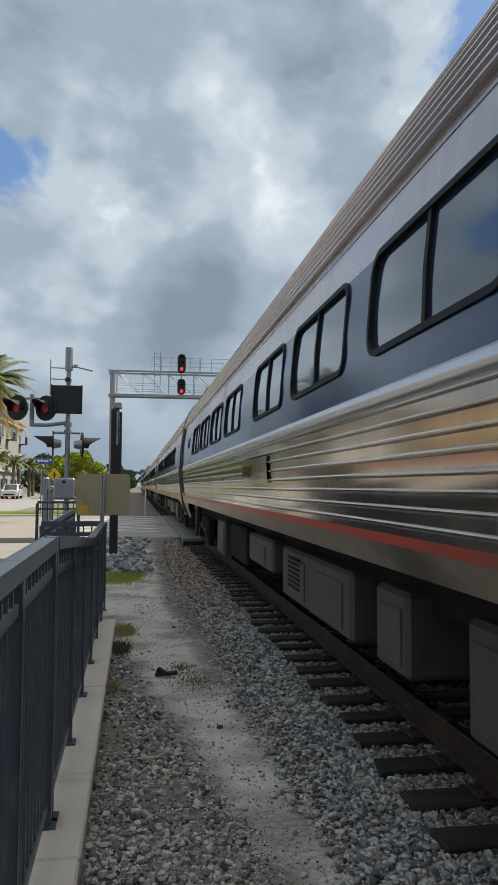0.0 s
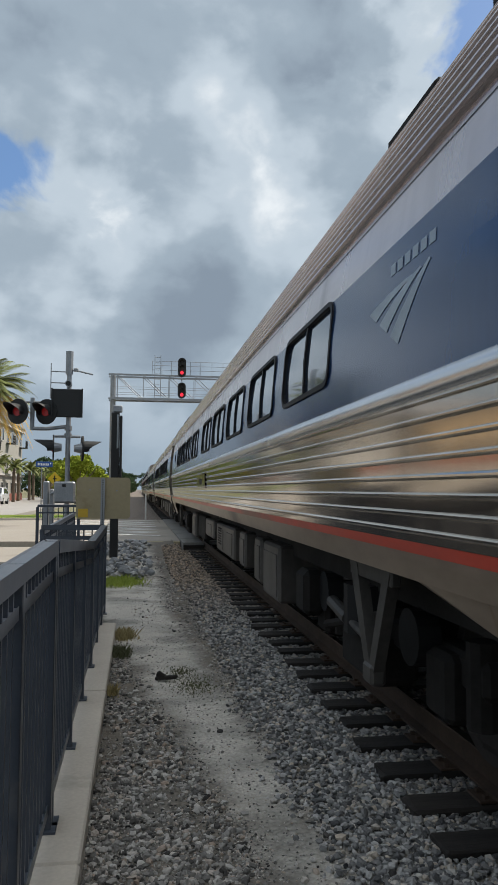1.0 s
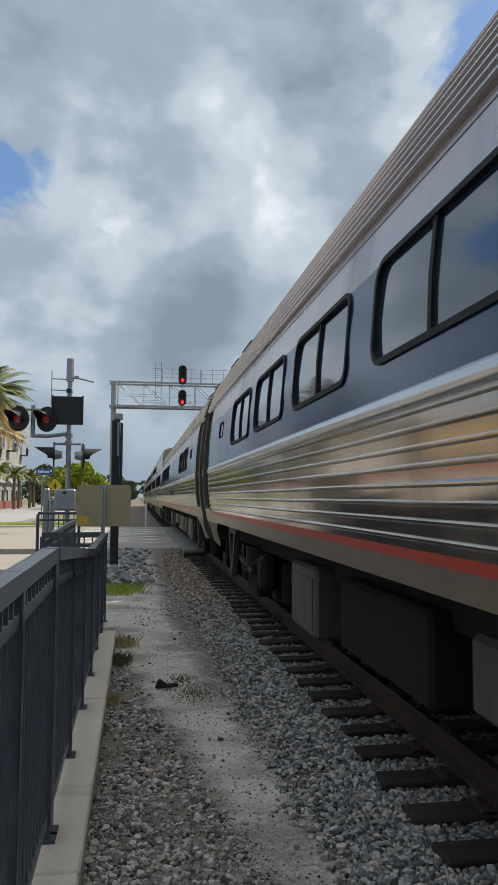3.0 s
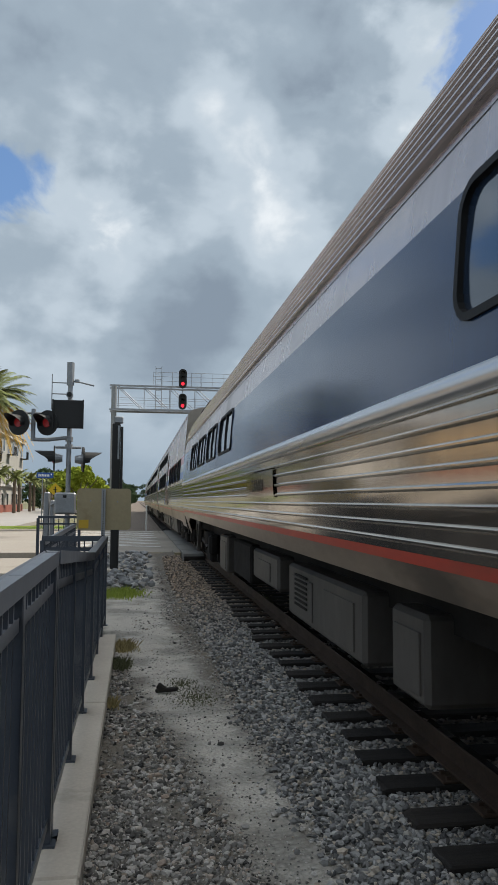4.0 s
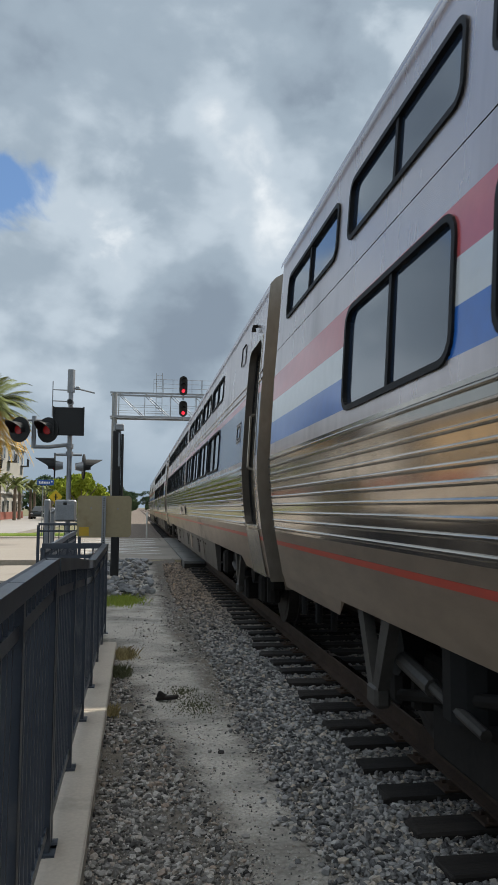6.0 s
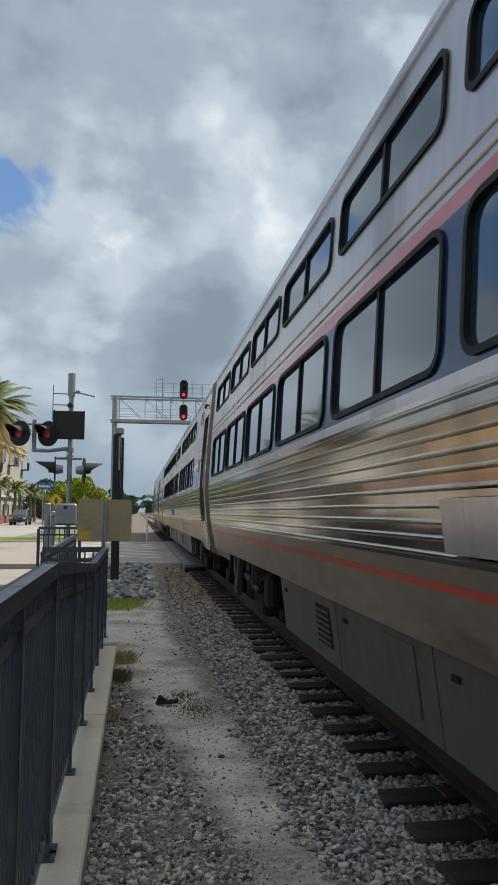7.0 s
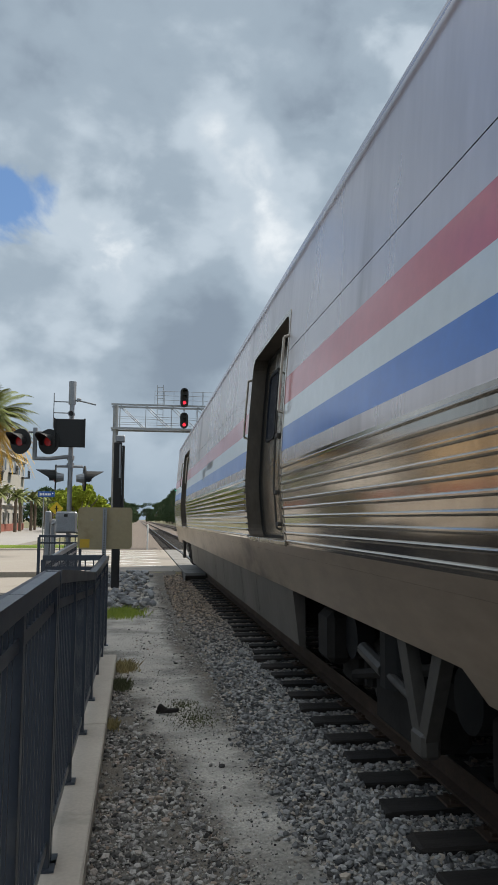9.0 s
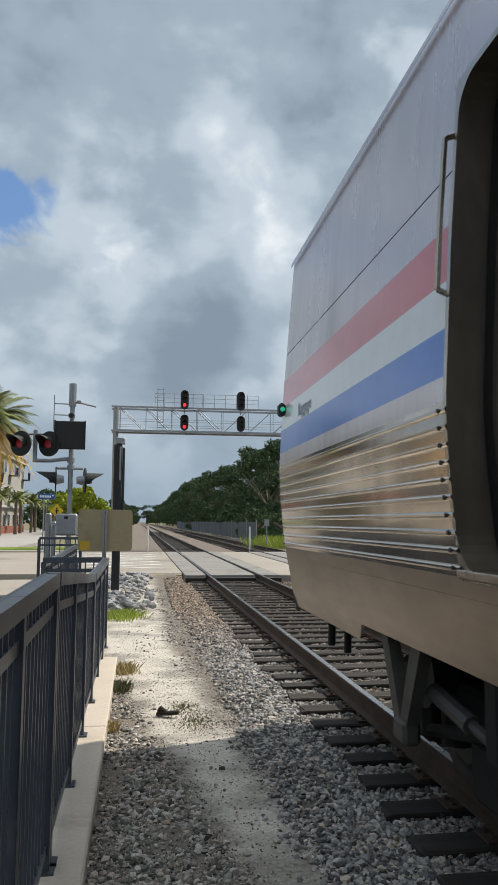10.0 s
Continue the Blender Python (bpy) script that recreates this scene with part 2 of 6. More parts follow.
CAR_GREY = mat("dark_grey_car_paint", (0.07, 0.08, 0.09), (0.055, 0.065, 0.075), 0.25, 0.3, coat=0.6)
HEADLIGHT = mat("headlamp_glass", (0.7, 0.7, 0.72), (0.6, 0.6, 0.62), 0.1, coat=0.8)


# ---- mesh helpers ----
def mesh_of(name, bm, material, smooth=False):
    me = bpy.data.meshes.new(name)
    bmesh.ops.recalc_face_normals(bm, faces=bm.faces)
    bm.to_mesh(me)
    bm.free()
    if material:
        for m in (material if isinstance(material, (list, tuple)) else [material]):
            me.materials.append(m)
    if smooth:
        me.polygons.foreach_set("use_smooth", [True] * len(me.polygons))
    return me


def part(name, bm, material, parent, label="", m=None, smooth=False):
    me = bm if isinstance(bm, bpy.types.Mesh) else mesh_of(name, bm, material, smooth)
    ob = new(name, me)
    ob.parent = parent
    if m is not None:
        ob.matrix_basis = m
    return tagged(ob, label)


def thing(name, label, category, m=None, group="", kind=""):
    ob = new(name)
    if m is not None:
        ob.matrix_basis = m
    return tagged(ob, label, category, group, kind)


def solid(name, bm, material, label, category, group="", kind="", smooth=False):
    return tagged(new(name, mesh_of(name, bm, material, smooth)), label, category, group, kind)


def box(bm, x0, x1, y0, y1, z0, z1, bevel=0.0, m=None):
    made = bmesh.ops.create_cube(bm, size=1)["verts"]
    for v in made:
        v.co = Vector(((x0 + x1) / 2 + v.co.x * (x1 - x0), (y0 + y1) / 2 + v.co.y * (y1 - y0), (z0 + z1) / 2 + v.co.z * (z1 - z0)))
    if m is not None:
        for v in made:
            v.co = m @ v.co
    if bevel:
        edges = list({e for v in made for e in v.link_edges})
        bmesh.ops.bevel(bm, geom=edges, offset=bevel, segments=1, affect="EDGES")
    return bm


def tube(bm, p0, p1, r0, r1=None, seg=10, caps=True):
    p0, p1 = Vector(p0), Vector(p1)
    turn = (p1 - p0).to_track_quat("Z", "Y").to_matrix().to_4x4()
    bmesh.ops.create_cone(bm, cap_ends=caps, segments=seg, radius1=r0, radius2=r0 if r1 is None else r1, depth=(p1 - p0).length,
                          matrix=Matrix.Translation((p0 + p1) / 2) @ turn)
    return bm


def pipe(bm, points, r, seg=6):
    for a, b in zip(points, points[1:]):
        tube(bm, a, b, r, seg=seg)
    return bm


def B():
    return bmesh.new()


def lettering(name, body, size, material, parent, m, label="", align="CENTER", spacing=1.0):
    cu = bpy.data.curves.new(name, "FONT")
    cu.body, cu.size, cu.align_x, cu.extrude = body, size, align, 0.001
    cu.space_character = spacing
    ob = new(name + "_curve", cu)
    me = bpy.data.meshes.new_from_object(ob.evaluated_get(bpy.context.evaluated_depsgraph_get()))
    bpy.data.objects.remove(ob)
    me.materials.clear()
    me.materials.append(material)
    ob = new(name, me)
    ob.parent, ob.matrix_basis = parent, m
    return tagged(ob, label)


# ---- ground ----
def ground_material():
    m = bpy.data.materials.new("gravel_and_soil")
    m.use_nodes = True
    nt = m.node_tree
    N, L = nt.nodes.new, nt.links.new
    p = nt.nodes["Principled BSDF"]
    tc = N("ShaderNodeTexCoord")

    def noise_of(scale, detail=5):
        n = N("ShaderNodeTexNoise")
        n.inputs["Scale"].default_value, n.inputs["Detail"].default_value = scale, detail
        L(tc.outputs["Object"], n.inputs["Vector"])
        return n.outputs[0]

    def blend(fac, c1, c2):
        n = N("ShaderNodeMix")
        n.data_type = "RGBA"
        L(fac, n.inputs[0])
        for key, c in ((6, c1), (7, c2)):
            if isinstance(c, tuple):
                n.inputs[key].default_value = (*c, 1)
            else:
                L(c, n.inputs[key])
        return n.outputs[2]

    def span(v, lo, hi):
        n = N("ShaderNodeMapRange")
        n.inputs[1].default_value, n.inputs[2].default_value = lo, hi
        L(v, n.inputs[0])
        return n.outputs[0]

    def arith(op, a, b):
        n = N("ShaderNodeMath")
        n.operation, n.use_clamp = op, False
        for i, v in enumerate((a, b)):
            if isinstance(v, (int, float)):
                n.inputs[i].default_value = v
            else:
                L(v, n.inputs[i])
        return n.outputs[0]

    sep = N("ShaderNodeSeparateXYZ")
    L(tc.outputs["Object"], sep.inputs[0])
    vor = N("ShaderNodeTexVoronoi")
    vor.inputs["Scale"].default_value = 26
    L(tc.outputs["Object"], vor.inputs["Vector"])
    stone = blend(vor.outputs["Distance"], (0.27, 0.25, 0.22), (0.08, 0.072, 0.065))
    stone = blend(span(noise_of(1.3), 0.35, 0.65), stone, (0.20, 0.172, 0.14))
    dust = blend(span(noise_of(60), 0.3, 0.7), (0.635, 0.59, 0.525), (0.42, 0.39, 0.345))
    # trodden path: a dusty strip that winds a little
    far = span(sep.outputs[1], 3.7, 12.0)
    wind = arith("ADD", arith("MULTIPLY", arith("SUBTRACT", noise_of(0.7), 0.5), 0.4), arith("MULTIPLY", far, 0.95))
    off = arith("ABSOLUTE", arith("SUBTRACT", arith("ADD", sep.outputs[0], wind), 0.83), 0)
    path = span(arith("ADD", arith("SUBTRACT", off, arith("MULTIPLY", far, 0.45)), arith("MULTIPLY", noise_of(5.0), 0.5)), 0.52, 0.28)
    worn = blend(vor.outputs["Distance"], (0.40, 0.375, 0.335), (0.22, 0.205, 0.18))
    dust = blend(span(noise_of(1.9), 0.36, 0.56), worn, dust)
    near = span(sep.outputs[1], 24.0, 20.0)
    colour = blend(arith("MULTIPLY", path, near), stone, dust)
    grass = blend(span(noise_of(2.5), 0.3, 0.7), (0.15, 0.155, 0.085), (0.22, 0.20, 0.13))
    # rust-brown gravel beyond the street
    brown = blend(vor.outputs["Distance"], (0.26, 0.218, 0.185), (0.115, 0.097, 0.083))
    colour = blend(span(sep.outputs[1], 36.0, 42.0), colour, brown)
    side = span(arith("ADD", arith("ABSOLUTE", arith("SUBTRACT", sep.outputs[0], 4.3), 0), arith("MULTIPLY", noise_of(0.6), 2.5)), 7.6, 8.4)
    colour = blend(side, colour, grass)
    L(colour, p.inputs["Base Color"])
    p.inputs["Roughness"].default_value = 0.95
    p.inputs["Specular IOR Level"].default_value = 0.2
    bn = N("ShaderNodeBump")
    bn.inputs["Strength"].default_value, bn.inputs["Distance"].default_value = 0.8, 0.03
    L(arith("ADD", arith("MULTIPLY", vor.outputs["Distance"], -0.6), arith("MULTIPLY", noise_of(90), 0.5)), bn.inputs["Height"])
    L(bn.outputs[0], p.inputs["Normal"])
    return m


def height(x, y):
    """Ground level: tie tops are 0."""
    z = -0.07 + 0.025 * noise.noise((x * 0.9, y * 0.9, 0)) + 0.012 * noise.noise((x * 4, y * 4, 3))
    if 0.75 < x < 1.5:
        z += 0.03 * min(1, (x - 0.75) / 0.4)
    if 1.25 < x < 9:
        return -0.045
    if x < 1.25:
        t = min(1, max(0, (y - 18.5) / 4.5))
        z += 0.19 * t * t * (3 - 2 * t)
    return z if -1 < x < 12 and y < 60 else -0.09


def build_ground():
    bm = B()
    xs = [-3000, -800, -200, -60, -20, -8, -3, -1] + [-0.9 + 0.12 * i for i in range(25)] + [2.2, 2.6, 3.2, 3.8, 5, 7, 9, 12, 20, 60, 200, 800, 3000]
    ys = [-400, -100, -30, -10, -3] + [-2 + 0.16 * i for i in range(106)] + [15.5, 17, 18.5, 19.5, 20.5, 21.5, 22.5, 23.3, 26, 31, 40, 60, 100, 200, 500, 1200, 4000]
    grid = [[bm.verts.new((x, y, height(x, y))) for x in xs] for y in ys]
    for r0, r1 in zip(grid, grid[1:]):
        for i in range(len(xs) - 1):
            bm.faces.new((r0[i], r0[i + 1], r1[i + 1], r1[i]))
    solid("ground", bm, ground_material(), "grey ballast gravel with a pale dusty footpath and grass farther off", "ground", kind="structure", smooth=True)


build_ground()


def rocks_mesh(name, material, spots, seed):
    """Many small broken stones in one mesh; spots: x, y, z, size."""
    rng = np.random.default_rng(seed)
    t = (1 + 5 ** 0.5) / 2
    ico = np.array([(-1, t, 0), (1, t, 0), (-1, -t, 0), (1, -t, 0), (0, -1, t), (0, 1, t), (0, -1, -t), (0, 1, -t), (t, 0, -1), (t, 0, 1), (-t, 0, -1), (-t, 0, 1)]) / 1.9
    tri = np.array([(0, 11, 5), (0, 5, 1), (0, 1, 7), (0, 7, 10), (0, 10, 11), (1, 5, 9), (5, 11, 4), (11, 10, 2), (10, 7, 6), (7, 1, 8),
                    (3, 9, 4), (3, 4, 2), (3, 2, 6), (3, 6, 8), (3, 8, 9), (4, 9, 5), (2, 4, 11), (6, 2, 10), (8, 6, 7), (9, 8, 1)])
    n = len(spots)
    s = np.asarray(spots)
    v = np.repeat(ico[None], n, 0) * rng.uniform(0.55, 1.3, (n, 12, 1))
    v *= rng.uniform(0.6, 1.25, (n, 1, 3))
    a = rng.uniform(0, 6.283, n)
    b = rng.uniform(-0.6, 0.6, n)
    ca, sa, cb, sb = (f[:, None] for f in (np.cos(a), np.sin(a), np.cos(b), np.sin(b)))
    x, y, z = v[..., 0], v[..., 1], v[..., 2]
    y, z = y * cb - z * sb, y * sb + z * cb
    x, y = x * ca - y * sa, x * sa + y * ca
    v = np.stack([x, y, z * 0.75], -1) * s[:, None, 3:4] + s[:, None, :3]
    me = bpy.data.meshes.new(name)
    me.from_pydata(v.reshape(-1, 3).tolist(), [], (tri[None] + 12 * np.arange(n)[:, None, None]).reshape(-1, 3).tolist())
    me.materials.append(material)
    return me


def stone_material(name, light, dark, warm, track_tint=False):
    m = bpy.data.materials.new(name)
    m.use_nodes = True
    nt = m.node_tree
    N, L = nt.nodes.new, nt.links.new
    p = nt.nodes["Principled BSDF"]
    geo = N("ShaderNodeNewGeometry")
    r = N("ShaderNodeValToRGB")
    e = r.color_ramp.elements
    e.new(0.55)
    e.new(0.85)
    for el, (pos, c) in zip(e, ((0.0, dark), (0.5, tuple((a + b) / 2 for a, b in zip(light, dark))), (0.8, light), (1.0, warm))):
        el.position, el.color = pos, (*c, 1)
    L(geo.outputs["Random Per Island"], r.inputs[0])
    tc = N("ShaderNodeTexCoord")
    n = N("ShaderNodeTexNoise")
    n.inputs["Scale"].default_value, n.inputs["Detail"].default_value = 70, 4
    L(tc.outputs["Object"], n.inputs["Vector"])
    mx = N("ShaderNodeMix")
    mx.data_type, mx.blend_type = "RGBA", "MULTIPLY"
    mx.inputs[0].default_value = 0.7
    L(r.outputs[0], mx.inputs[6])
    sc = N("ShaderNodeMapRange")
    sc.inputs[3].default_value, sc.inputs[4].default_value = 0.6, 1.35
    L(n.outputs[0], sc.inputs[0])
    L(sc.outputs[0], mx.inputs[7])
    colour = mx.outputs[2]
    if track_tint:
        # train's shade and brake dust coloured into the track's stones; browner towards the crossing
        sep = N("ShaderNodeSeparateXYZ")
        L(tc.outputs["Object"], sep.inputs[0])
        for axis, lo, hi, share, tint in ((0, 1.45, 2.15, 0.45, (0.30, 0.22, 0.16)), (1, 9.5, 15.0, 0.8, (0.95, 0.74, 0.56))):
            fac = N("ShaderNodeMapRange")
            fac.inputs[1].default_value, fac.inputs[2].default_value, fac.inputs[4].default_value = lo, hi, share
            L(sep.outputs[axis], fac.inputs[0])
            tint_mix = N("ShaderNodeMix")
            tint_mix.data_type, tint_mix.blend_type = "RGBA", "MULTIPLY"
            L(fac.outputs[0], tint_mix.inputs[0])
            L(colour, tint_mix.inputs[6])
            tint_mix.inputs[7].default_value = (*tint, 1)
            colour = tint_mix.outputs[2]
    L(colour, p.inputs["Base Color"])
    p.inputs["Roughness"].default_value = 0.92
    bn = N("ShaderNodeBump")
    bn.inputs["Strength"].default_value, bn.inputs["Distance"].default_value = 0.5, 0.01
    L(n.outputs[0], bn.inputs["Height"]), L(bn.outputs[0], p.inputs["Normal"])
    return m


BALLAST = stone_material("ballast_stones", (0.43, 0.42, 0.405), (0.06, 0.06, 0.062), (0.46, 0.39, 0.31), True)
PEBBLES = stone_material("small_stones", (0.52, 0.49, 0.45), (0.03, 0.027, 0.025), (0.34, 0.26, 0.20))
RIPRAP = stone_material("rubble_stones", (0.36, 0.36, 0.36), (0.16, 0.165, 0.17), (0.34, 0.31, 0.27))


def build_ballast():
    rng = np.random.default_rng(5)

    def near_path(x, y):
        t = min(1, max(0, (y - 3.7) / 8.3))
        return abs(x - 0.83 + 0.95 * t + 0.10 * noise.noise((0.3, y * 0.6, 0))) - 0.45 * t

    spots = []
    for _ in range(78000):
        y = 2.8 + 19.2 * rng.random() ** 1.7
        x = rng.uniform(0.75, 2.1) if rng.random() < 0.58 else rng.uniform(2.1, 4.9)
        edge = 0.98 + 0.18 * noise.noise((y * 0.7, 1.0, 0)) - (0.3 if y > 14 else 0.0)
        if x < edge + rng.normal() * 0.09:
            continue
        size = rng.uniform(0.010, 0.0245) * (1 + 0.022 * y)
        spots.append((x, y, height(x, y) + rng.uniform(-0.012, 0.022 if x < 1.3 else 0.016), size))
    tagged(new("ballast", rocks_mesh("ballast", BALLAST, spots, 1)), "angular grey ballast stones round the ties", "ballast", kind="stuff")
    spots = []
    for _ in range(74000):
        y = 2.8 + 17 * rng.random() ** 1.8
        x = rng.uniform(-0.3, 1.3)
        d = near_path(x, y)
        if y > 10 and x < 0 and rng.random() < 0.7 or d < 0.12 and rng.random() < 0.72 or d < 0.22 and rng.random() < 0.5:
            continue
        lump = noise.noise((x * 2.2, y * 1.1, 7))
        if lump < -0.2 and rng.random() < 0.7:
            continue
        big = d > 0.2 and x < 0.6 and rng.random() < 0.2 or rng.random() < 0.03
        size = rng.uniform(0.010, 0.026) if big else rng.uniform(0.0035, 0.010)
        spots.append((x, y, height(x, y) + size * 0.25, size))
    tagged(new("gravel", rocks_mesh("gravel", PEBBLES, spots, 2)), "loose small stones strewn beside the footpath", "gravel", kind="stuff")
    spots = []
    for _ in range(500):
        y, x = rng.uniform(15.0, 22.5), rng.normal(-0.35, 0.42)
        if x > 0.45:
            continue
        size = rng.uniform(0.04, 0.115)
        spots.append((x, y, 0.0 + rng.uniform(-0.03, 0.12) * max(0, 1 - abs(x + 0.3)) + 0.17 * max(0, (y - 18.5) / 4.5), size))
    tagged(new("rubble", rocks_mesh("rubble", RIPRAP, spots, 3)), "heap of grey rubble stones round the black pole", "rubble", kind="stuff")


build_ballast()


# ---- tracks ----
def rail_bmesh(y0, y1):
    outline = [(-0.07, 0.0), (0.07, 0.0), (0.07, 0.015), (0.012, 0.035), (0.010, 0.13), (0.034, 0.142), (0.036, 0.172), (0.028, 0.18),
               (-0.028, 0.18), (-0.036, 0.172), (-0.034, 0.142), (-0.010, 0.13), (-0.012, 0.035), (-0.07, 0.015)]
    bm = B()
    a = [bm.verts.new((x, y0, z)) for x, z in outline]
    b = [bm.verts.new((x, y1, z)) for x, z in outline]
    n = len(outline)
    for i in range(n):
        f = bm.faces.new((a[i], a[(i + 1) % n], b[(i + 1) % n], b[i]))
        if i == 7:
            f.material_index = 1
    bm.faces.new(a), bm.faces.new(b)
    return bm


def tie_mesh(seed):
    rng = random.Random(seed)
    bm = B()
    box(bm, -1.3, 1.3, -0.115, 0.115, -0.16, 0.0, 0.012)
    for v in bm.verts:
        v.co += Vector((rng.uniform(-0.02, 0.02), rng.uniform(-0.006, 0.006), rng.uniform(-0.006, 0.004)))
    return mesh_of("tie", bm, TIE)


def plate_mesh():
    bm = B()
    box(bm, -0.17, 0.17, -0.09, 0.09, 0.0, 0.016, 0.003)
    for x in (-0.12, 0.11):
        for y in (-0.05, 0.05):
            box(bm, x - 0.014, x + 0.014, y - 0.014, y + 0.014, 0.016, 0.036)
    return mesh_of("tie_plate", bm, RAIL)


def build_track(xc, y0, y1, ties_to, gap, label, seed):
    root = thing("railway_track", label, "railway track", pose(xc, 0, 0), kind="structure")
    for s in (-1, 1):
        part("rail", rail_bmesh(y0, y1), [RAIL, RAIL_TOP], root, "rusty rail with a polished head", pose(s * 0.752, 0, 0.016))
    meshes = [tie_mesh(seed + k) for k in range(5)]
    plate = plate_mesh()
    rng = random.Random(seed)
    y, count = -2.83, 0
    joined = B()
    while y < y1:
        if gap[0] - 0.1 < y < gap[1] + 0.1:
            y += 0.495
            continue
        m = pose(rng.uniform(-0.04, 0.04), y + rng.uniform(-0.02, 0.02), 0, 0, 0, rng.uniform(-0.7, 0.7))
        if y < ties_to:
            part("tie", meshes[count % 5], None, root, "", m)
            if y < 20 and xc < 5:
                for s in (-1, 1):
                    part("tie_plate", plate, None, root, "", m @ pose(s * 0.752, 0, 0))
            count += 1
        elif y < 130:
            box(joined, -1.3, 1.3, y - 0.115, y + 0.115, -0.12, 0.0)
        y += 0.495
    tagged(part("far_ties", joined, TIE, root), kind="stuff")


build_track(XC, -40, 900, 75, (22.2, 39.6), "near railway track with weathered wooden ties", 3)
build_track(XC2, -40, 900, 60, (22.2, 39.6), "second railway track with rusty rails", 9)


def slab(name, x0, x1, y0, y1, z0, z1, material, label, category, bevel=0.01, kind="structure"):
    bm = B()
    box(bm, x0, x1, y0, y1, z0, z1, bevel)
    return solid(name, bm, material, label, category, kind=kind)


def build_roads():
    # cross street with its track panels
    slab("road", -70, 1.38, 23.4, 39.6, -0.16, 0.15, PAVING, "pale concrete cross street at the level crossing", "road")
    slab("road", 8.6, 70, 22.4, 39.6, -0.16, 0.15, PAVING, "pale concrete cross street beyond the tracks", "road")
    slab("road", 4.26, 5.70, 22.4, 39.6, -0.16, 0.15, PAVING, "concrete strip between the two tracks", "road")
    for xc in (XC, XC2):
        panel = thing("crossing_panel", "concrete level crossing panels between the rails", "crossing panel", kind="structure")
        for k in range(7):
            a, b = 22.3 + k * 2.46, 22.3 + (k + 1) * 2.46 - 0.02
            for x0, x1 in ((-1.42, -0.80), (-0.66, 0.66), (0.80, 1.42)):
                bm = B()
                box(bm, xc + x0, xc + x1, a, b, -0.15, 0.172, 0.012)
                part("panel", bm, PANEL, panel)
        bm = B()
        for x0, x1 in ((-1.42, -0.80), (-0.66, 0.66), (0.80, 1.42)):
            box(bm, xc + x0, xc + x1, 22.05, 22.28, -0.12, 0.10, 0.01)
        part("timber_edge", bm, TIE, panel, "timber edge of the crossing")
    # plaza beside the tracks, its kerb, the street alongside, the grass corner
    slab("pavement", -45, -1.45, 18.5, 23.2, -0.16, 0.0, PAVING, "pale concrete paving beyond the railing", "paving")
    slab("parking_lane", -15.5, -1.45, -40, 18.48, -0.16, -0.01, ASPHALT, "dark asphalt lane beside the railing", "road")
    slab("road", -19, -7.4, 46.02, 500, -0.16, 0.15, ROAD, "sun-bleached street running beside the railway", "road")
    slab("road", -19, -9.2, 39.62, 46.0, -0.16, 0.152, ROAD, "street mouth at the crossing", "road")
    lawn = mat("mown_grass", (0.19, 0.26, 0.04), (0.12, 0.17, 0.03), 0.9, 0.0, 1.2, 25, 0.5, spec=0.1)
    for x0, x1, y0, y1 in ((-9.18, -3.4, 39.7, 46.0),):
        bm = B()
        box(bm, x0, x1, y0, y1, -0.16, 0.19, 0.02)
        solid("grass_verge", bm, lawn, "mown green verge at the street corner", "grass", kind="structure")
    slab("kerb", -9.3, -1.1, 39.45, 39.68, -0.16, 0.25, CONCRETE, "pale concrete street kerb", "kerb", 0.02)
    bm = B()
    box(bm, -1.4, 1.36, 23.22, 23.38, -0.16, 0.13, 0.01)
    solid("street_edge", bm, YELLOW, "worn yellow edge of the cross street", "kerb", kind="structure")
    # white box markings on the crossing
    bm = B()
    for k in range(6):
        for s in (-1, 1):
            m = pose(-1.2, 27.0 + k * 2.1, 0.1555, 0, 0, 28 * s)
            box(bm, -2.3, 2.3, -0.09, 0.09, -0.0015, 0.0015 + 0.0008 * s, 0, m)
    solid("road_marking", bm, MARK, "white crossed box marking on the street", "road marking", kind="structure")


build_roads()


# ---- train ----
AM = [(0.95, 1.41), (1.1, 1.49), (1.5, 1.548), (1.83, 1.592), (2.15, 1.60), (2.66, 1.585), (3.06, 1.54), (3.31, 1.49), (3.59, 1.40), (3.75, 1.33), (4.01, 1.14)]
VL = [(0.95, 1.40), (1.28, 1.46), (1.55, 1.51), (1.9, 1.545), (2.2, 1.56), (2.97, 1.515), (3.2, 1.495), (4.12, 1.42)]
AM_TOP = [(1.0, 4.06), (0.7, 4.10), (0.35, 4.125), (0.0, 4.13)]
VL_TOP = [(1.41, 4.20), (1.35, 4.27), (1.22, 4.34), (1.0, 4.39), (0.6, 4.43), (0.0, 4.45)]
HALF = 12.6


def eased(prof):
    """The side's outline with its corners rounded off."""
    z = np.arange(prof[0][0], prof[-1][0] + 0.001, 0.01)
    w = np.interp(z, [p[0] for p in prof], [p[1] for p in prof])
    pad = np.pad(w, 8, mode="reflect", reflect_type="odd")
    w = np.convolve(pad, np.ones(17) / 17, "valid")
    return [(round(float(a), 3), float(b)) for a, b in list(zip(z, w))[::7]] + [prof[-1]]


AM, VL = eased(AM), eased(VL)
SPEED = 19.6


def half_width(prof, z):
    return float(np.interp(z, [p[0] for p in prof], [p[1] for p in prof]))


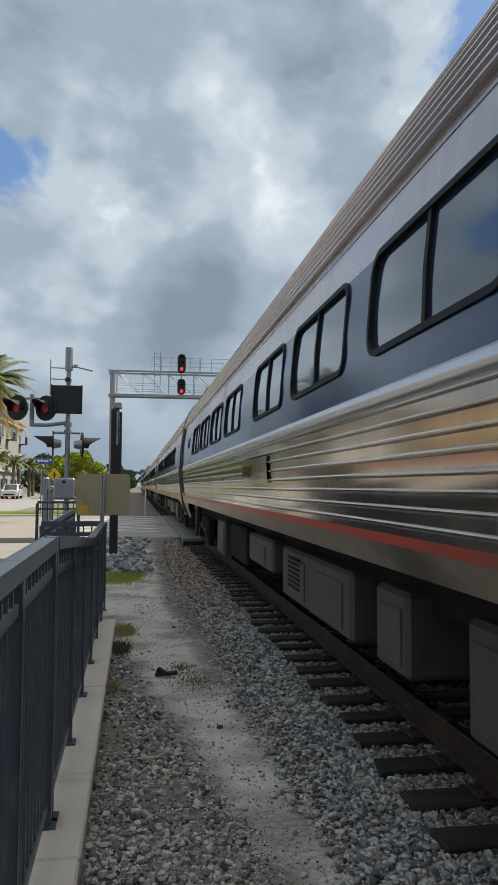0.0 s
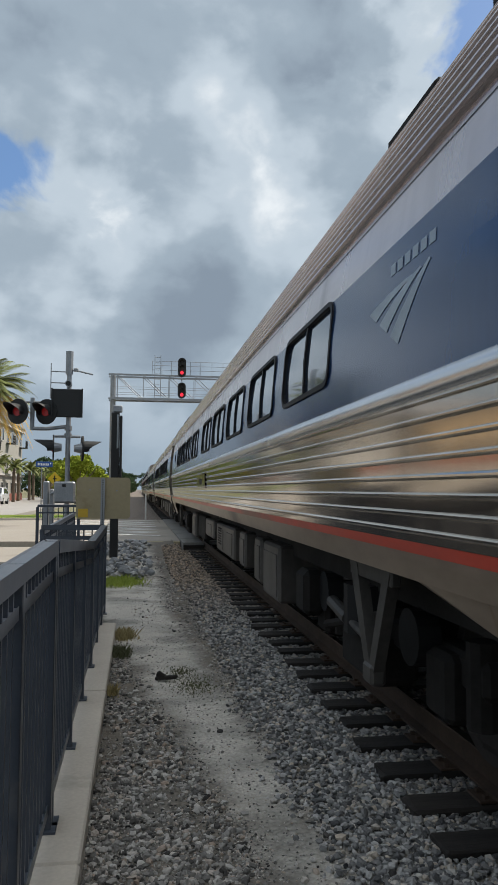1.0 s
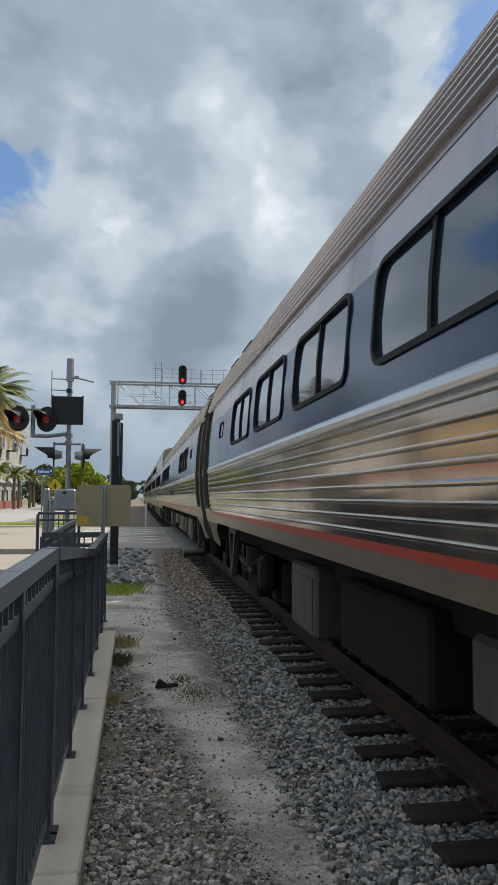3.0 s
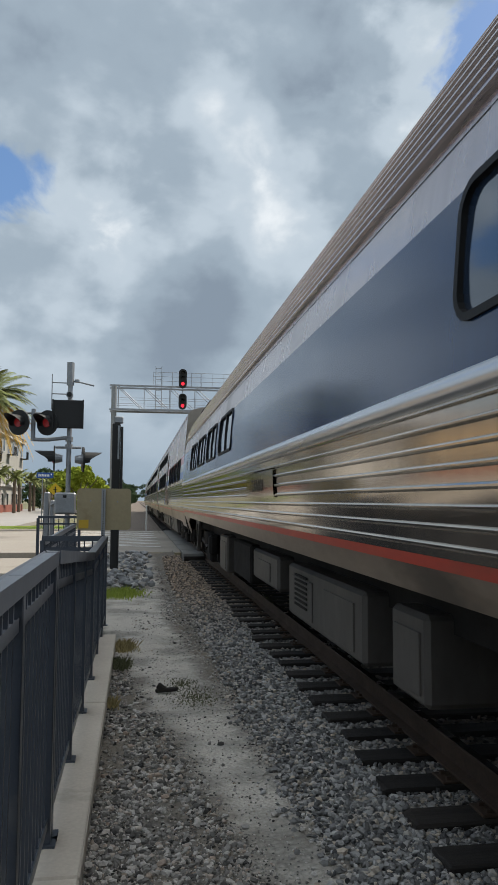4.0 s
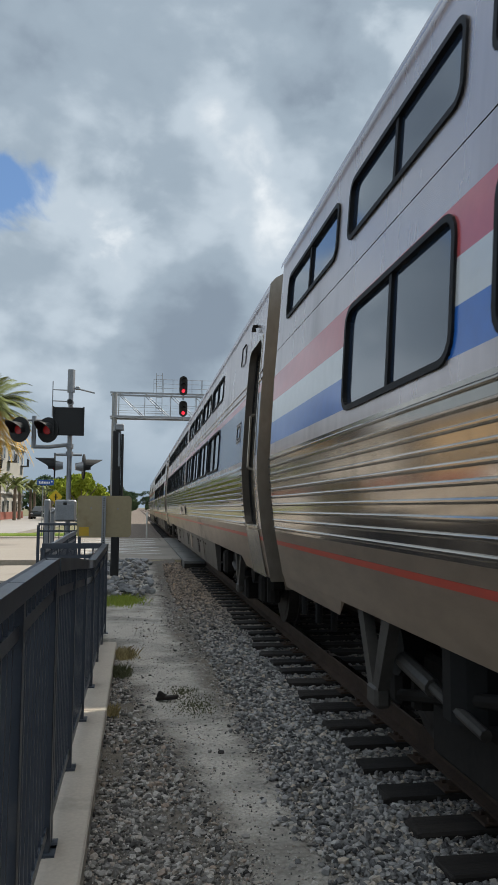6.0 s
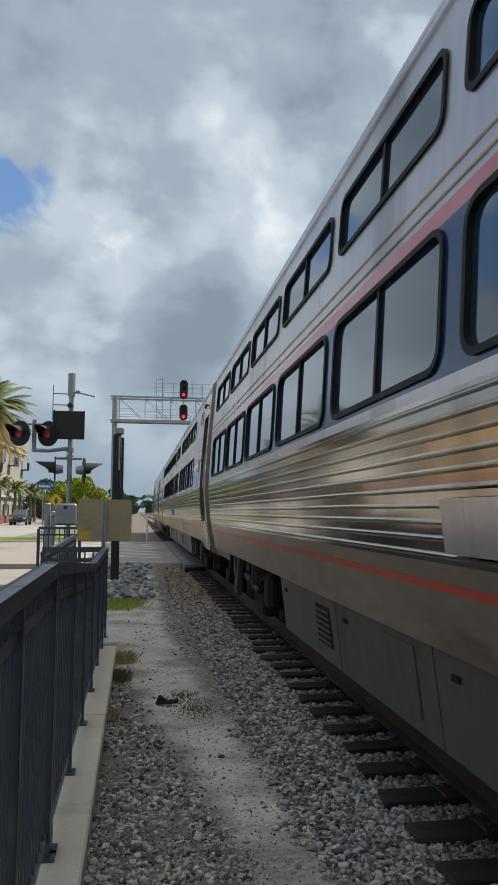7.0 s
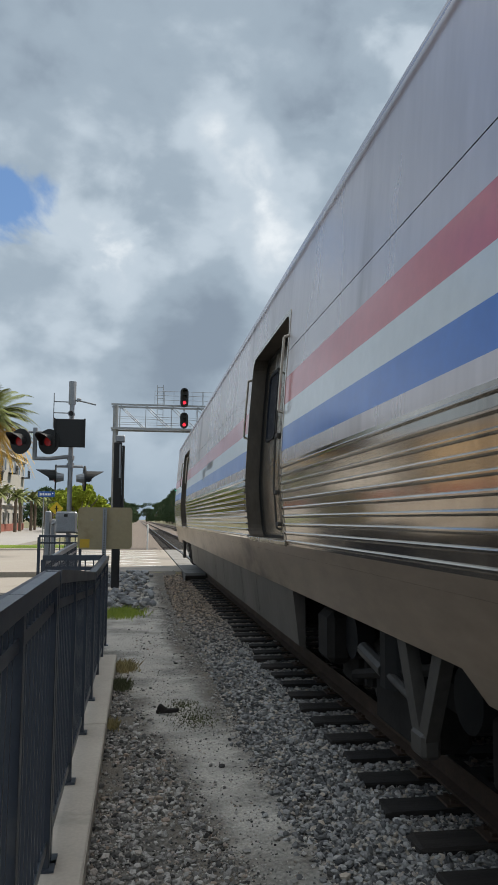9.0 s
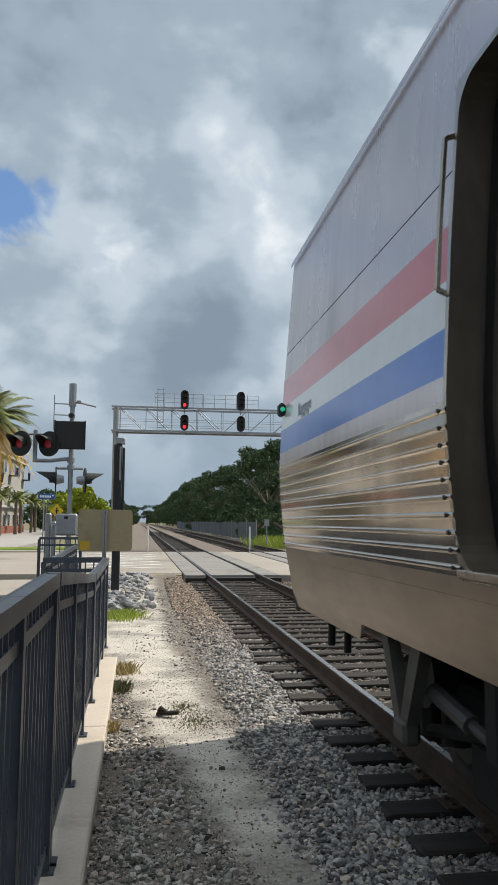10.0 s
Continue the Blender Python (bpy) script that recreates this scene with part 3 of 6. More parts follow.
def band(prof, z0, z1, holes, ribs=(), y0=-HALF, y1=HALF, out=0.0, sides=(-1, 1), rib=0.016):
    """A strip of the car's side between two heights, with openings left out."""
    rows = {round(z0, 4): out, round(z1, 4): out}
    for z, _ in prof:
        if z0 < z < z1 and not ribs:
            rows[round(z, 4)] = out
    for h in holes:
        for z in h[2:4]:
            if z0 < z < z1:
                rows[round(z, 4)] = out
    for z in ribs:
        for dz, o in ((-0.015, 0), (-0.011, 0.62 * rib), (-0.004, rib), (0.004, rib), (0.011, 0.62 * rib), (0.015, 0)):
            rows[round(z + dz, 4)] = out + o
    zs = sorted(rows)
    ys = sorted({y0, y1} | {y for h in holes for y in h[:2] if y0 < y < y1 and h[2] < z1 and h[3] > z0})
    bm = B()
    for s in sides:
        grid = [[bm.verts.new((s * (half_width(prof, z) + rows[z]), y, z)) for y in ys] for z in zs]
        for i in range(len(zs) - 1):
            zm = (zs[i] + zs[i + 1]) / 2
            for j in range(len(ys) - 1):
                ym = (ys[j] + ys[j + 1]) / 2
                if any(h[0] < ym < h[1] and h[2] < zm < h[3] for h in holes):
                    continue
                bm.faces.new((grid[i][j], grid[i][j + 1], grid[i + 1][j + 1], grid[i + 1][j]))
    return bm


def round_loop(w, z0, z1, r, inset=0.0, n=4):
    a, b, c, d, r = -w / 2 + inset, w / 2 - inset, z0 + inset, z1 - inset, max(r - inset, 0.02)
    pts = []
    for cy, cz, start in ((b - r, d - r, 0), (a + r, d - r, 90), (a + r, c + r, 180), (b - r, c + r, 270)):
        for k in range(n + 1):
            t = radians(start + 90 * k / n)
            pts.append((cy + r * math.cos(t), cz + r * math.sin(t)))
    return pts


def ring(bm, prof, outer, inner, out, back):
    """A gasket that follows the side's curve."""
    n = len(outer)
    rows = []
    for loop, o in ((outer, 0.0), (outer, out), (inner, out), (inner, back)):
        rows.append([bm.verts.new((-(half_width(prof, z) + o), y, z)) for y, z in loop])
    for r0, r1 in zip(rows, rows[1:]):
        for i in range(n):
            bm.faces.new((r0[i], r0[(i + 1) % n], r1[(i + 1) % n], r1[i]))
    return bm


def plate(bm, prof, loop, out, rows=12):
    """A rounded plate that follows the side's curve, in level strips."""
    z0, z1 = min(p[1] for p in loop), max(p[1] for p in loop)
    made = []
    for k in range(rows + 1):
        z = z0 + (z1 - z0) * (0.5 - 0.5 * math.cos(math.pi * k / rows))
        q = min(max(z, z0 + 0.0004), z1 - 0.0004)
        ys = []
        for (ya, za), (yb, zb) in zip(loop, loop[1:] + loop[:1]):
            if (za - q) * (zb - q) < 0:
                ys.append(ya + (yb - ya) * (q - za) / (zb - za))
        x = -(half_width(prof, z) + out)
        made.append([bm.verts.new((x, y, z)) for y in (min(ys), max(ys))])
    for r0, r1 in zip(made, made[1:]):
        bm.faces.new((r0[0], r0[1], r1[1], r1[0]))
    return bm


def dense(outer, inner, step=0.12):
    """Two loops of equal count with points added on their long sides."""
    a, b = [], []
    n = len(outer)
    for i in range(n):
        j = (i + 1) % n
        cuts = max(1, int(math.dist(inner[i], inner[j]) / step))
        for k in range(cuts):
            t = k / cuts
            for made, loop in ((a, outer), (b, inner)):
                made.append((loop[i][0] + (loop[j][0] - loop[i][0]) * t, loop[i][1] + (loop[j][1] - loop[i][1]) * t))
    return a, b


CACHE = {}


def strip(name, prof, z0, z1, holes, ribs, material, root, label="", out=0.0, rib=0.016):
    for s in (-1, 1):
        part(name, band(prof, z0, z1, holes, ribs, out=out, sides=(s,), rib=rib), material, root, label)



def window_meshes(prof, w, z0, z1, r, split):
    key = (len(prof), round(w, 2), z0, z1, split)
    if key not in CACHE:
        lip, back = (0.034, -0.014) if split else (0.022, -0.008)
        gasket = ring(B(), prof, round_loop(w, z0, z1, r), round_loop(w, z0, z1, r, lip), 0.014 if split else 0.007, back - 0.008)
        panes = []
        halves = [(-w / 2 + 0.028, -0.018), (0.018, w / 2 - 0.028)] if split else [(-w / 2 + 0.012, w / 2 - 0.012)]
        for a, b in halves:
            loop = [(y + (a + b) / 2, z) for y, z in round_loop(b - a, z0 + lip - 0.006, z1 - lip + 0.006, 0.05)]
            panes.append(mesh_of("pane", plate(B(), prof, loop, back), GLASS, True))
        bar = None
        if split:
            bm = B()
            vs = [[bm.verts.new((-(half_width(prof, z) + o), y, z)) for y, o in ((-0.02, -0.03), (-0.02, 0.004), (0.02, 0.004), (0.02, -0.03))] for z in (z0 + 0.03, (z0 + z1) / 2, z1 - 0.03)]
            for a, b in zip(vs, vs[1:]):
                for i in range(3):
                    bm.faces.new((a[i], a[i + 1], b[i + 1], b[i]))
            bar = mesh_of("mullion", bm, RUBBER)
        CACHE[key] = (mesh_of("window", gasket, RUBBER), panes, bar)
    return CACHE[key]


def hole_of(y0, y1, z0, z1, e=0.034):
    return (y0 + e, y1 - e, z0 + e, z1 - e)


def add_window(root, prof, y0, y1, z0, z1, r=0.13, split=True):
    gasket, panes, bar = window_meshes(prof, y1 - y0, z0, z1, r, split)
    for turn in (0, 180):
        # the same opening on both sides of the car
        m = pose(0, (y0 + y1) / 2, 0, 0, 0, turn)
        w = part("window", gasket, None, root, "dark tinted window in a black rubber gasket", m)
        for p in panes:
            part("pane", p, None, w)
        if bar:
            part("mullion", bar, None, w)


def end_cap(root, prof, top, y, material):
    bm = B()
    side = [(w, z) for z, w in prof] + list(top)
    loop = side + [(-x, z) for x, z in reversed(side[:-1])]
    bm.faces.new([bm.verts.new((x, y, z)) for x, z in loop])
    s = 1 if y > 0 else -1
    part("end_wall", bm, material, root, "grimy steel end wall")
    bm = B()
    box(bm, -0.72, 0.72, *sorted((y, y + s * 0.30)), 1.05, 3.35, 0.04)
    part("diaphragm", bm, RUBBER, root, "black rubber gangway diaphragm")
    bm = B()
    box(bm, -0.16, 0.16, *sorted((y - s * 0.3, y + s * 0.38)), 0.72, 1.0, 0.03)
    part("coupler", bm, UNDER, root)
    bm = B()
    for x, z0 in ((-1.05, 0.62), (-0.9, 0.55)):
        pipe(bm, [(x, y + s * 0.06, 1.1), (x, y + s * 0.10, z0)], 0.035, 8)
    part("hose", bm, RUBBER, root, "hanging black hoses")
    bm = B()
    pipe(bm, [(-1.36, y, 1.5), (-1.36, y + s * 0.09, 1.5), (-1.36, y + s * 0.09, 2.5), (-1.28, y + s * 0.09, 2.62), (-1.0, y + s * 0.09, 2.62), (-1.0, y, 2.62)], 0.012)
    part("grab_rail", bm, BRACKET, root)


def roof(root, prof, top, z_from, ribs, material, smooth=False):
    rows = [(half_width(prof, z), z) for z in sorted({z_from} | {p[0] for p in prof if p[0] > z_from})]
    if ribs:
        rows = []
        z_top = prof[-1][0]
        knots = {}
        knots.update({z_from: 0.0, z_top: 0.0})
        for q in ribs:
            knots.update({round(q + d, 4): o for d, o in ((-0.021, 0.0), (-0.016, 0.022), (-0.008, 0.036), (0.008, 0.036), (0.016, 0.022), (0.021, 0.0))})
        for z in sorted(knots):
            o = knots[z]
            rows.append((half_width(prof, z) + o, z + o * 0.35))
    rows = rows + list(top)
    loop = rows + [(-x, z) for x, z in reversed(rows[:-1])]
    bm = B()
    a = [bm.verts.new((x, -HALF, z)) for x, z in loop]
    b = [bm.verts.new((x, HALF, z)) for x, z in loop]
    for i in range(len(loop) - 1):
        bm.faces.new((a[i], a[i + 1], b[i + 1], b[i]))
    part("roof", bm, material, root, smooth=smooth)


WHEELS = []


def wheel_mesh():
    if "wheel" not in CACHE:
        bm = B()
        tube(bm, (-0.7, 0, 0), (0.7, 0, 0), 0.08, seg=10)
        for s in (-1, 1):
            c = s * 0.765
            tube(bm, (c - 0.065, 0, 0), (c + 0.065, 0, 0), 0.457, seg=28)
            tube(bm, (c - s * 0.065, 0, 0), (c - s * 0.095, 0, 0), 0.485, seg=28)
            tube(bm, (c + s * 0.065, 0, 0), (c + s * 0.11, 0, 0), 0.14, seg=8)
            tube(bm, (c + s * 0.066, 0, 0), (c + s * 0.076, 0, 0), 0.40, 0.36, seg=12)
        CACHE["wheel"] = mesh_of("wheel", bm, WHEEL)
    return CACHE["wheel"]


def bogie(root, y):
    if "bogie" not in CACHE:
        CACHE["bogie"] = mesh_of("bogie", box(B(), -1.0, 1.0, -0.3, 0.3, 0.5, 0.9, 0.03), UNDER)
        CACHE["side_frame"] = mesh_of("side_frame", box(B(), -0.09, 0.09, -1.75, 1.75, 0.66, 0.86, 0.03), UNDER)
        CACHE["axle_box"] = mesh_of("axle_box", box(B(), -0.13, 0.13, -0.17, 0.17, 0.46, 0.84, 0.04), UNDER)
        CACHE["coil"] = mesh_of("coil_spring", tube(B(), (0, 0, 0.5), (0, 0, 0.95), 0.09, seg=10), UNDER)
        CACHE["cradle"] = mesh_of("spring_cradle", box(B(), -0.16, 0.16, -0.42, 0.42, 0.40, 0.72, 0.04), UNDER)
        CACHE["bellows"] = mesh_of("bellows", tube(B(), (0, 0, 0.7), (0, 0, 1.05), 0.22, seg=14), RUBBER)
        CACHE["rod"] = mesh_of("anchor_rod", tube(B(), (0, -0.75, 0.95), (0, 0.9, 0.6), 0.035, seg=8), UNDER)
    b = part("bogie", CACHE["bogie"], None, root, "grimy black four-wheeled bogie", pose(0, y, 0))
    for s in (-1, 1):
        part("side_frame", CACHE["side_frame"], None, b, "", pose(s * 0.98, 0, 0))
        for yy in (-1.3, 1.3):
            part("axle_box", CACHE["axle_box"], None, b, "", pose(s * 1.02, yy, 0))
            part("coil_spring", CACHE["coil"], None, b, "", pose(s * 1.02, yy - 0.33, 0))
        part("spring_cradle", CACHE["cradle"], None, b, "", pose(s * 1.05, 0, 0))
        part("bellows", CACHE["bellows"], None, b, "", pose(s * 1.08, 0, 0))
        part("anchor_rod", CACHE["rod"], None, b, "", pose(s * 1.2, 0, 0))
    for yy in (-1.3, 1.3):
        WHEELS.append((part("wheelset", wheel_mesh(), None, b, "pair of steel wheels on an axle"), yy))
    if "bracket" not in CACHE:
        bm = B()
        # two tapering legs that meet below, with a flange between
        for ya, yb, wa in ((-0.36, 0.0, 0.10), (0.36, 0.03, 0.075)):
            vs = [bm.verts.new((x, q, z)) for x in (-0.035, 0.035) for q, z in ((ya - wa * 0.6, 1.32), (ya + wa, 1.32), (yb + 0.05, 0.60), (yb - 0.05, 0.60))]
            for i in range(4):
                bm.faces.new((vs[i], vs[(i + 1) % 4], vs[4 + (i + 1) % 4], vs[4 + i]))
            bm.faces.new(vs[:4]), bm.faces.new(vs[4:])
        box(bm, -0.03, 0.03, -0.40, 0.42, 1.18, 1.33, 0.01)
        box(bm, -0.05, 0.05, -0.08, 0.10, 0.55, 0.68, 0.02)
        CACHE["bracket"] = mesh_of("bracket", bm, BRACKET)
        CACHE["spring"] = mesh_of("air_spring", tube(B(), (-0.07, 0, 0), (0.07, 0, 0), 0.17, seg=18), RUBBER)
        CACHE["damper"] = mesh_of("damper", tube(tube(B(), (0, -0.45, 0.72), (0, 0.2, 0.80), 0.03, seg=8), (0, 0.15, 0.79), (0, 0.6, 0.85), 0.05, seg=10), BRACKET)
        CACHE["brake_box"] = mesh_of("brake_box", box(B(), -0.10, 0.10, -0.19, 0.19, 0.62, 1.02, 0.05), UNDER)
    out = 1 if y > 0 else -1
    for s in (-1, 1):
        part("bracket", CACHE["bracket"], None, b, "tapered grey damper bracket", pose(s * 1.36, out * 0.85, 0, 0, 0, 0 if out > 0 else 180))
        part("damper", CACHE["damper"], None, b, "", pose(s * 1.26, out * 0.1, 0))
        part("brake_box", CACHE["brake_box"], None, b, "", pose(s * 1.24, -out * 1.35, 0))
        for q in (-1, 1):
            part("air_spring", CACHE["spring"], None, b, "black rubber air spring", pose(s * 1.13, q * 1.02, 0.86))


def underframe(root, boxes, material=UNDER):
    bm = B()
    box(bm, -1.12, 1.12, -HALF + 0.1, HALF - 0.1, 1.02, 1.30)
    part("underframe", bm, UNDER, root)
    # blocks added along the middle to keep light from passing under the floor
    for y0, y1 in ((-6.6, -4.75), (-3.8, -2.3), (-1.5, 2.2), (3.5, 6.6)):
        bm = B()
        box(bm, -0.55, 0.55, y0, y1, 0.42, 1.04, 0.05)
        part("tank", bm, UNDER, root)
    for y0, y1, z0, x, mt in boxes:
        for s in (-1, 1):
            bm = B()
            a, b = sorted((s * x, s * (x - 0.75)))
            box(bm, a, b, y0, y1, z0, 1.12, 0.03)
            eq = part("equipment_box", bm, mt, root, "grey underfloor equipment box" if mt is not UNDER else "")
            if mt is UNDER:
                continue
            n = max(1, int((y1 - y0) / 1.1))
            for k in range(n):
                c = y0 + (k + 0.5) * (y1 - y0) / n
                a, b = sorted((s * (x - 0.01), s * (x + 0.012)))
                bm = B()
                half = min(0.42, (y1 - y0) / 2 - 0.07)
                box(bm, a, b, c - half, c + half, z0 + 0.06, 1.02, 0.004)
                part("hatch", bm, mt, eq)
                if k % 2:
                    # louvres
                    bm = B()
                    for q in range(7):
                        box(bm, *sorted((s * (x + 0.008), s * (x + 0.022))), c - 0.25, c + 0.25, z0 + 0.14 + 0.045 * q, z0 + 0.16 + 0.045 * q)
                    part("louvre", bm, UNDER, eq)


def door(root, prof, y0, y1, z0, z1, win, double=False, depth=0.09, rail=True, curve=0.15, face=None):
    """A recessed door in a rounded steel opening, on both sides of the car."""
    w = y1 - y0
    key = ("door", len(prof), round(w, 2), z0, z1, double)
    inner = [(z, x - depth) for z, x in prof]
    if key not in CACHE:
        outer, hole = dense(round_loop(w + 0.07, z0 - 0.035, z1 + 0.035, 0.03, 0.0, 6), round_loop(w, z0, z1, curve, 0.0, 6))
        bm = ring(B(), prof, outer, hole, 0.006, -depth - 0.004)
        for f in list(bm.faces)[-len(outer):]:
            f.material_index = 1        # the jambs, darker than the frame face
        surround = mesh_of("door_frame", bm, [face or DOOR_STEEL, DARK_STEEL])
        o2, h2 = dense(round_loop(w - 0.004, z0 + 0.002, z1 - 0.002, curve, 0.0, 6), round_loop(w - 0.004, z0 + 0.002, z1 - 0.002, curve, 0.035, 6))
        seal = mesh_of("door_seal", ring(B(), inner, o2, h2, 0.022, 0.001), RUBBER)
        leaves = []
        for a, b in ([(-w / 2, -0.006), (0.006, w / 2)] if double else [(-w / 2, w / 2)]):
            leaves.append(mesh_of("door", band(inner, z0, z1, [], y0=a, y1=b, sides=(-1,)), DOOR_STEEL, True))
        x0 = -half_width(prof, z0)
        sill = mesh_of("door_sill", box(B(), x0 - 0.022, x0 + depth, -w / 2 - 0.02, w / 2 + 0.02, z0 - 0.025, z0 + 0.012, 0.006), DOOR_STEEL)

        def bar(y, lo, hi, off, r=0.014, back=0.0):
            back = back or off
            p = [(z, -(half_width(inner, z) + off)) for z in np.linspace(lo, hi, 5)]
            pts = [(p[0][1] + back, y, lo - 0.02)] + [(x, y, float(z)) for z, x in p] + [(p[-1][1] + back, y, hi + 0.02)]
            return pipe(B(), pts, r)

        fittings = []
        if double:
            fittings.append(mesh_of("lock_rod", bar(0.05, z0 + 0.12, z1 - 0.35, 0.035, 0.011), BRACKET))
            fittings.append(mesh_of("lock_rod", bar(-w / 2 + 0.30, z0 + 0.12, z1 - 0.5, 0.035, 0.011), BRACKET))
            for q in (-1, 1):
                fittings.append(mesh_of("hand_rail", bar(q * (w / 2 + 0.025), 2.72, 3.4, depth + 0.05, 0.014, 0.05), DOOR_STEEL))
            for z in (z0 + 0.16, 2.02, 2.62):
                x = -half_width(inner, z)
                fittings.append(mesh_of("latch", box(B(), x - 0.04, x, -0.06, 0.09, z - 0.022, z + 0.022, 0.006), BRACKET))
        elif prof is VL:
            fittings.append(mesh_of("grab_bar", bar(w / 2 - 0.12, 2.22, 2.85, 0.05), DOOR_STEEL))
            x = -half_width(inner, 2.2)
            fittings.append(mesh_of("latch", tube(box(B(), x - 0.012, x, -w * 0.12 - 0.045, -w * 0.12 + 0.03, 2.15, 2.24, 0.004), (x - 0.035, -w * 0.12, 2.17), (x, -w * 0.12, 2.17), 0.02, seg=10), BLACK))
        CACHE[key] = (surround, seal, leaves, sill, fittings)
    surround, seal, leaves, sill, fittings = CACHE[key]
    for turn in (0, 180):
        m = pose(0, (y0 + y1) / 2, 0, 0, 0, turn)
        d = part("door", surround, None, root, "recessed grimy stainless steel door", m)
        part("door_seal", seal, None, d)
        for me in leaves:
            part("door_leaf", me, None, d)
        part("door_sill", sill, None, d)
        for me in fittings:
            part(me.name.split(".")[0], me, None, d)
        if rail:
            # hand rails at both sides, over flat black plates that paint a recess's shade
            for s in (-1, 1):
                y = s * (w / 2 + 0.13)
                loop = [(q + y, z) for q, z in round_loop(0.13, 1.56, 2.36, 0.04)]
                dark_plate = part("rail_pocket", plate(B(), prof, loop, 0.004), RUBBER, d)
                zs = [1.60, 1.66, 1.95, 2.22, 2.28]
                part("hand_rail", pipe(B(), [(-(half_width(prof, z) + (0.03 if 1.6 < z < 2.28 else 0.0)), y, z) for z in zs], 0.014), DOOR_STEEL, dark_plate)
        spots = [(-w / 4, 0.26 * w), (w / 4, 0.26 * w)] if double else [(-w * 0.06, w * 0.56)]
        for c, ww in spots:
            gasket, panes, _ = door_window(inner, len(prof), ww, *win)
            g = part("window", gasket, None, d, "", pose(0, c, 0))
            for p in panes:
                part("pane", p, None, g)


def door_window(inner, tag, w, z0, z1):
    key = ("dw", tag, round(w, 2), z0, z1)
    if key not in CACHE:
        o, h = dense(round_loop(w, z0, z1, 0.1), round_loop(w, z0, z1, 0.1, 0.035))
        g = ring(B(), inner, o, h, 0.016, 0.004)
        p = plate(B(), inner, round_loop(w, z0, z1, 0.1, 0.03), 0.006)
        CACHE[key] = (mesh_of("window", g, RUBBER), [mesh_of("pane", p, GLASS, True)], None)
    return CACHE[key]


def grille(root, prof, y0, y1, z0, z1, slats=14):
    w = y1 - y0
    g = part("vent_grille", ring(B(), prof, round_loop(w, z0, z1, 0.03), round_loop(w, z0, z1, 0.03, 0.05), 0.012, -0.02), STEEL_SMOOTH, root, "riveted steel vent grille", pose(0, (y0 + y1) / 2, 0))
    part("backing", plate(B(), prof, round_loop(w, z0, z1, 0.03, 0.04), 0.001), RUBBER, g)
    for k in range(slats):
        z = z0 + 0.07 + (z1 - z0 - 0.14) * k / (slats - 1)
        x = -half_width(prof, z)
        bm = B()
        box(bm, x - 0.012, x, -w / 2 + 0.05, w / 2 - 0.05, -0.008, 0.008, 0, Matrix.Translation((0, 0, z)) @ Matrix.Rotation(radians(8), 4, "X"))
        part("slat", bm, STEEL_SMOOTH, g)
    bm = B()
    for z in np.linspace(z0 + 0.03, z1 - 0.03, 5):
        for s in (-1, 1):
            x = -half_width(prof, z)
            tube(bm, (x - 0.022, s * (w / 2 - 0.02), z), (x, s * (w / 2 - 0.02), z), 0.014, seg=6)
    part("rivets", bm, UNDER, g)


def decal(bm, prof, quads, out=0.003):
    for q in quads:
        zs = [p[1] for p in q]
        bm.faces.new([bm.verts.new((-(half_width(prof, z) + out), y, z)) for y, z in q])
    return bm


def swoosh(y, z, s, flip=1):
    """Three tapering, bowed tracks that fan out: the railway's emblem as plain shapes."""
    quads = []
    k = s / 0.5
    for i in range(3):
        p0, p2 = np.array((-0.36 + 0.17 * i, -0.02 - 0.09 * i)), np.array((0.20 + 0.10 * i, 0.06 + 0.01 * i))
        p1 = np.array((-0.10 + 0.16 * i, 0.05 - 0.03 * i))
        edge = []
        for t in np.linspace(0, 1, 9):
            c = (1 - t) ** 2 * p0 + 2 * t * (1 - t) * p1 + t * t * p2
            h = 0.046 * (1 - t) + 0.010
            edge.append(((c[0] - h, c[1] + h * 0.55), (c[0] + h, c[1] - h * 0.55)))
        for (a0, b0), (a1, b1) in zip(edge, edge[1:]):
            quads.append([(y + flip * q[0] * k, z + q[1] * k) for q in (a0, b0, b1, a1)])
    return quads


def word_bars(y, z, w, h, n, slant=0.0):
    step = w / n
    return [[(y + k * step, z), (y + (k + 0.72) * step, z), (y + (k + 0.72) * step + slant, z + h), (y + k * step + slant, z + h)] for k in range(n)]


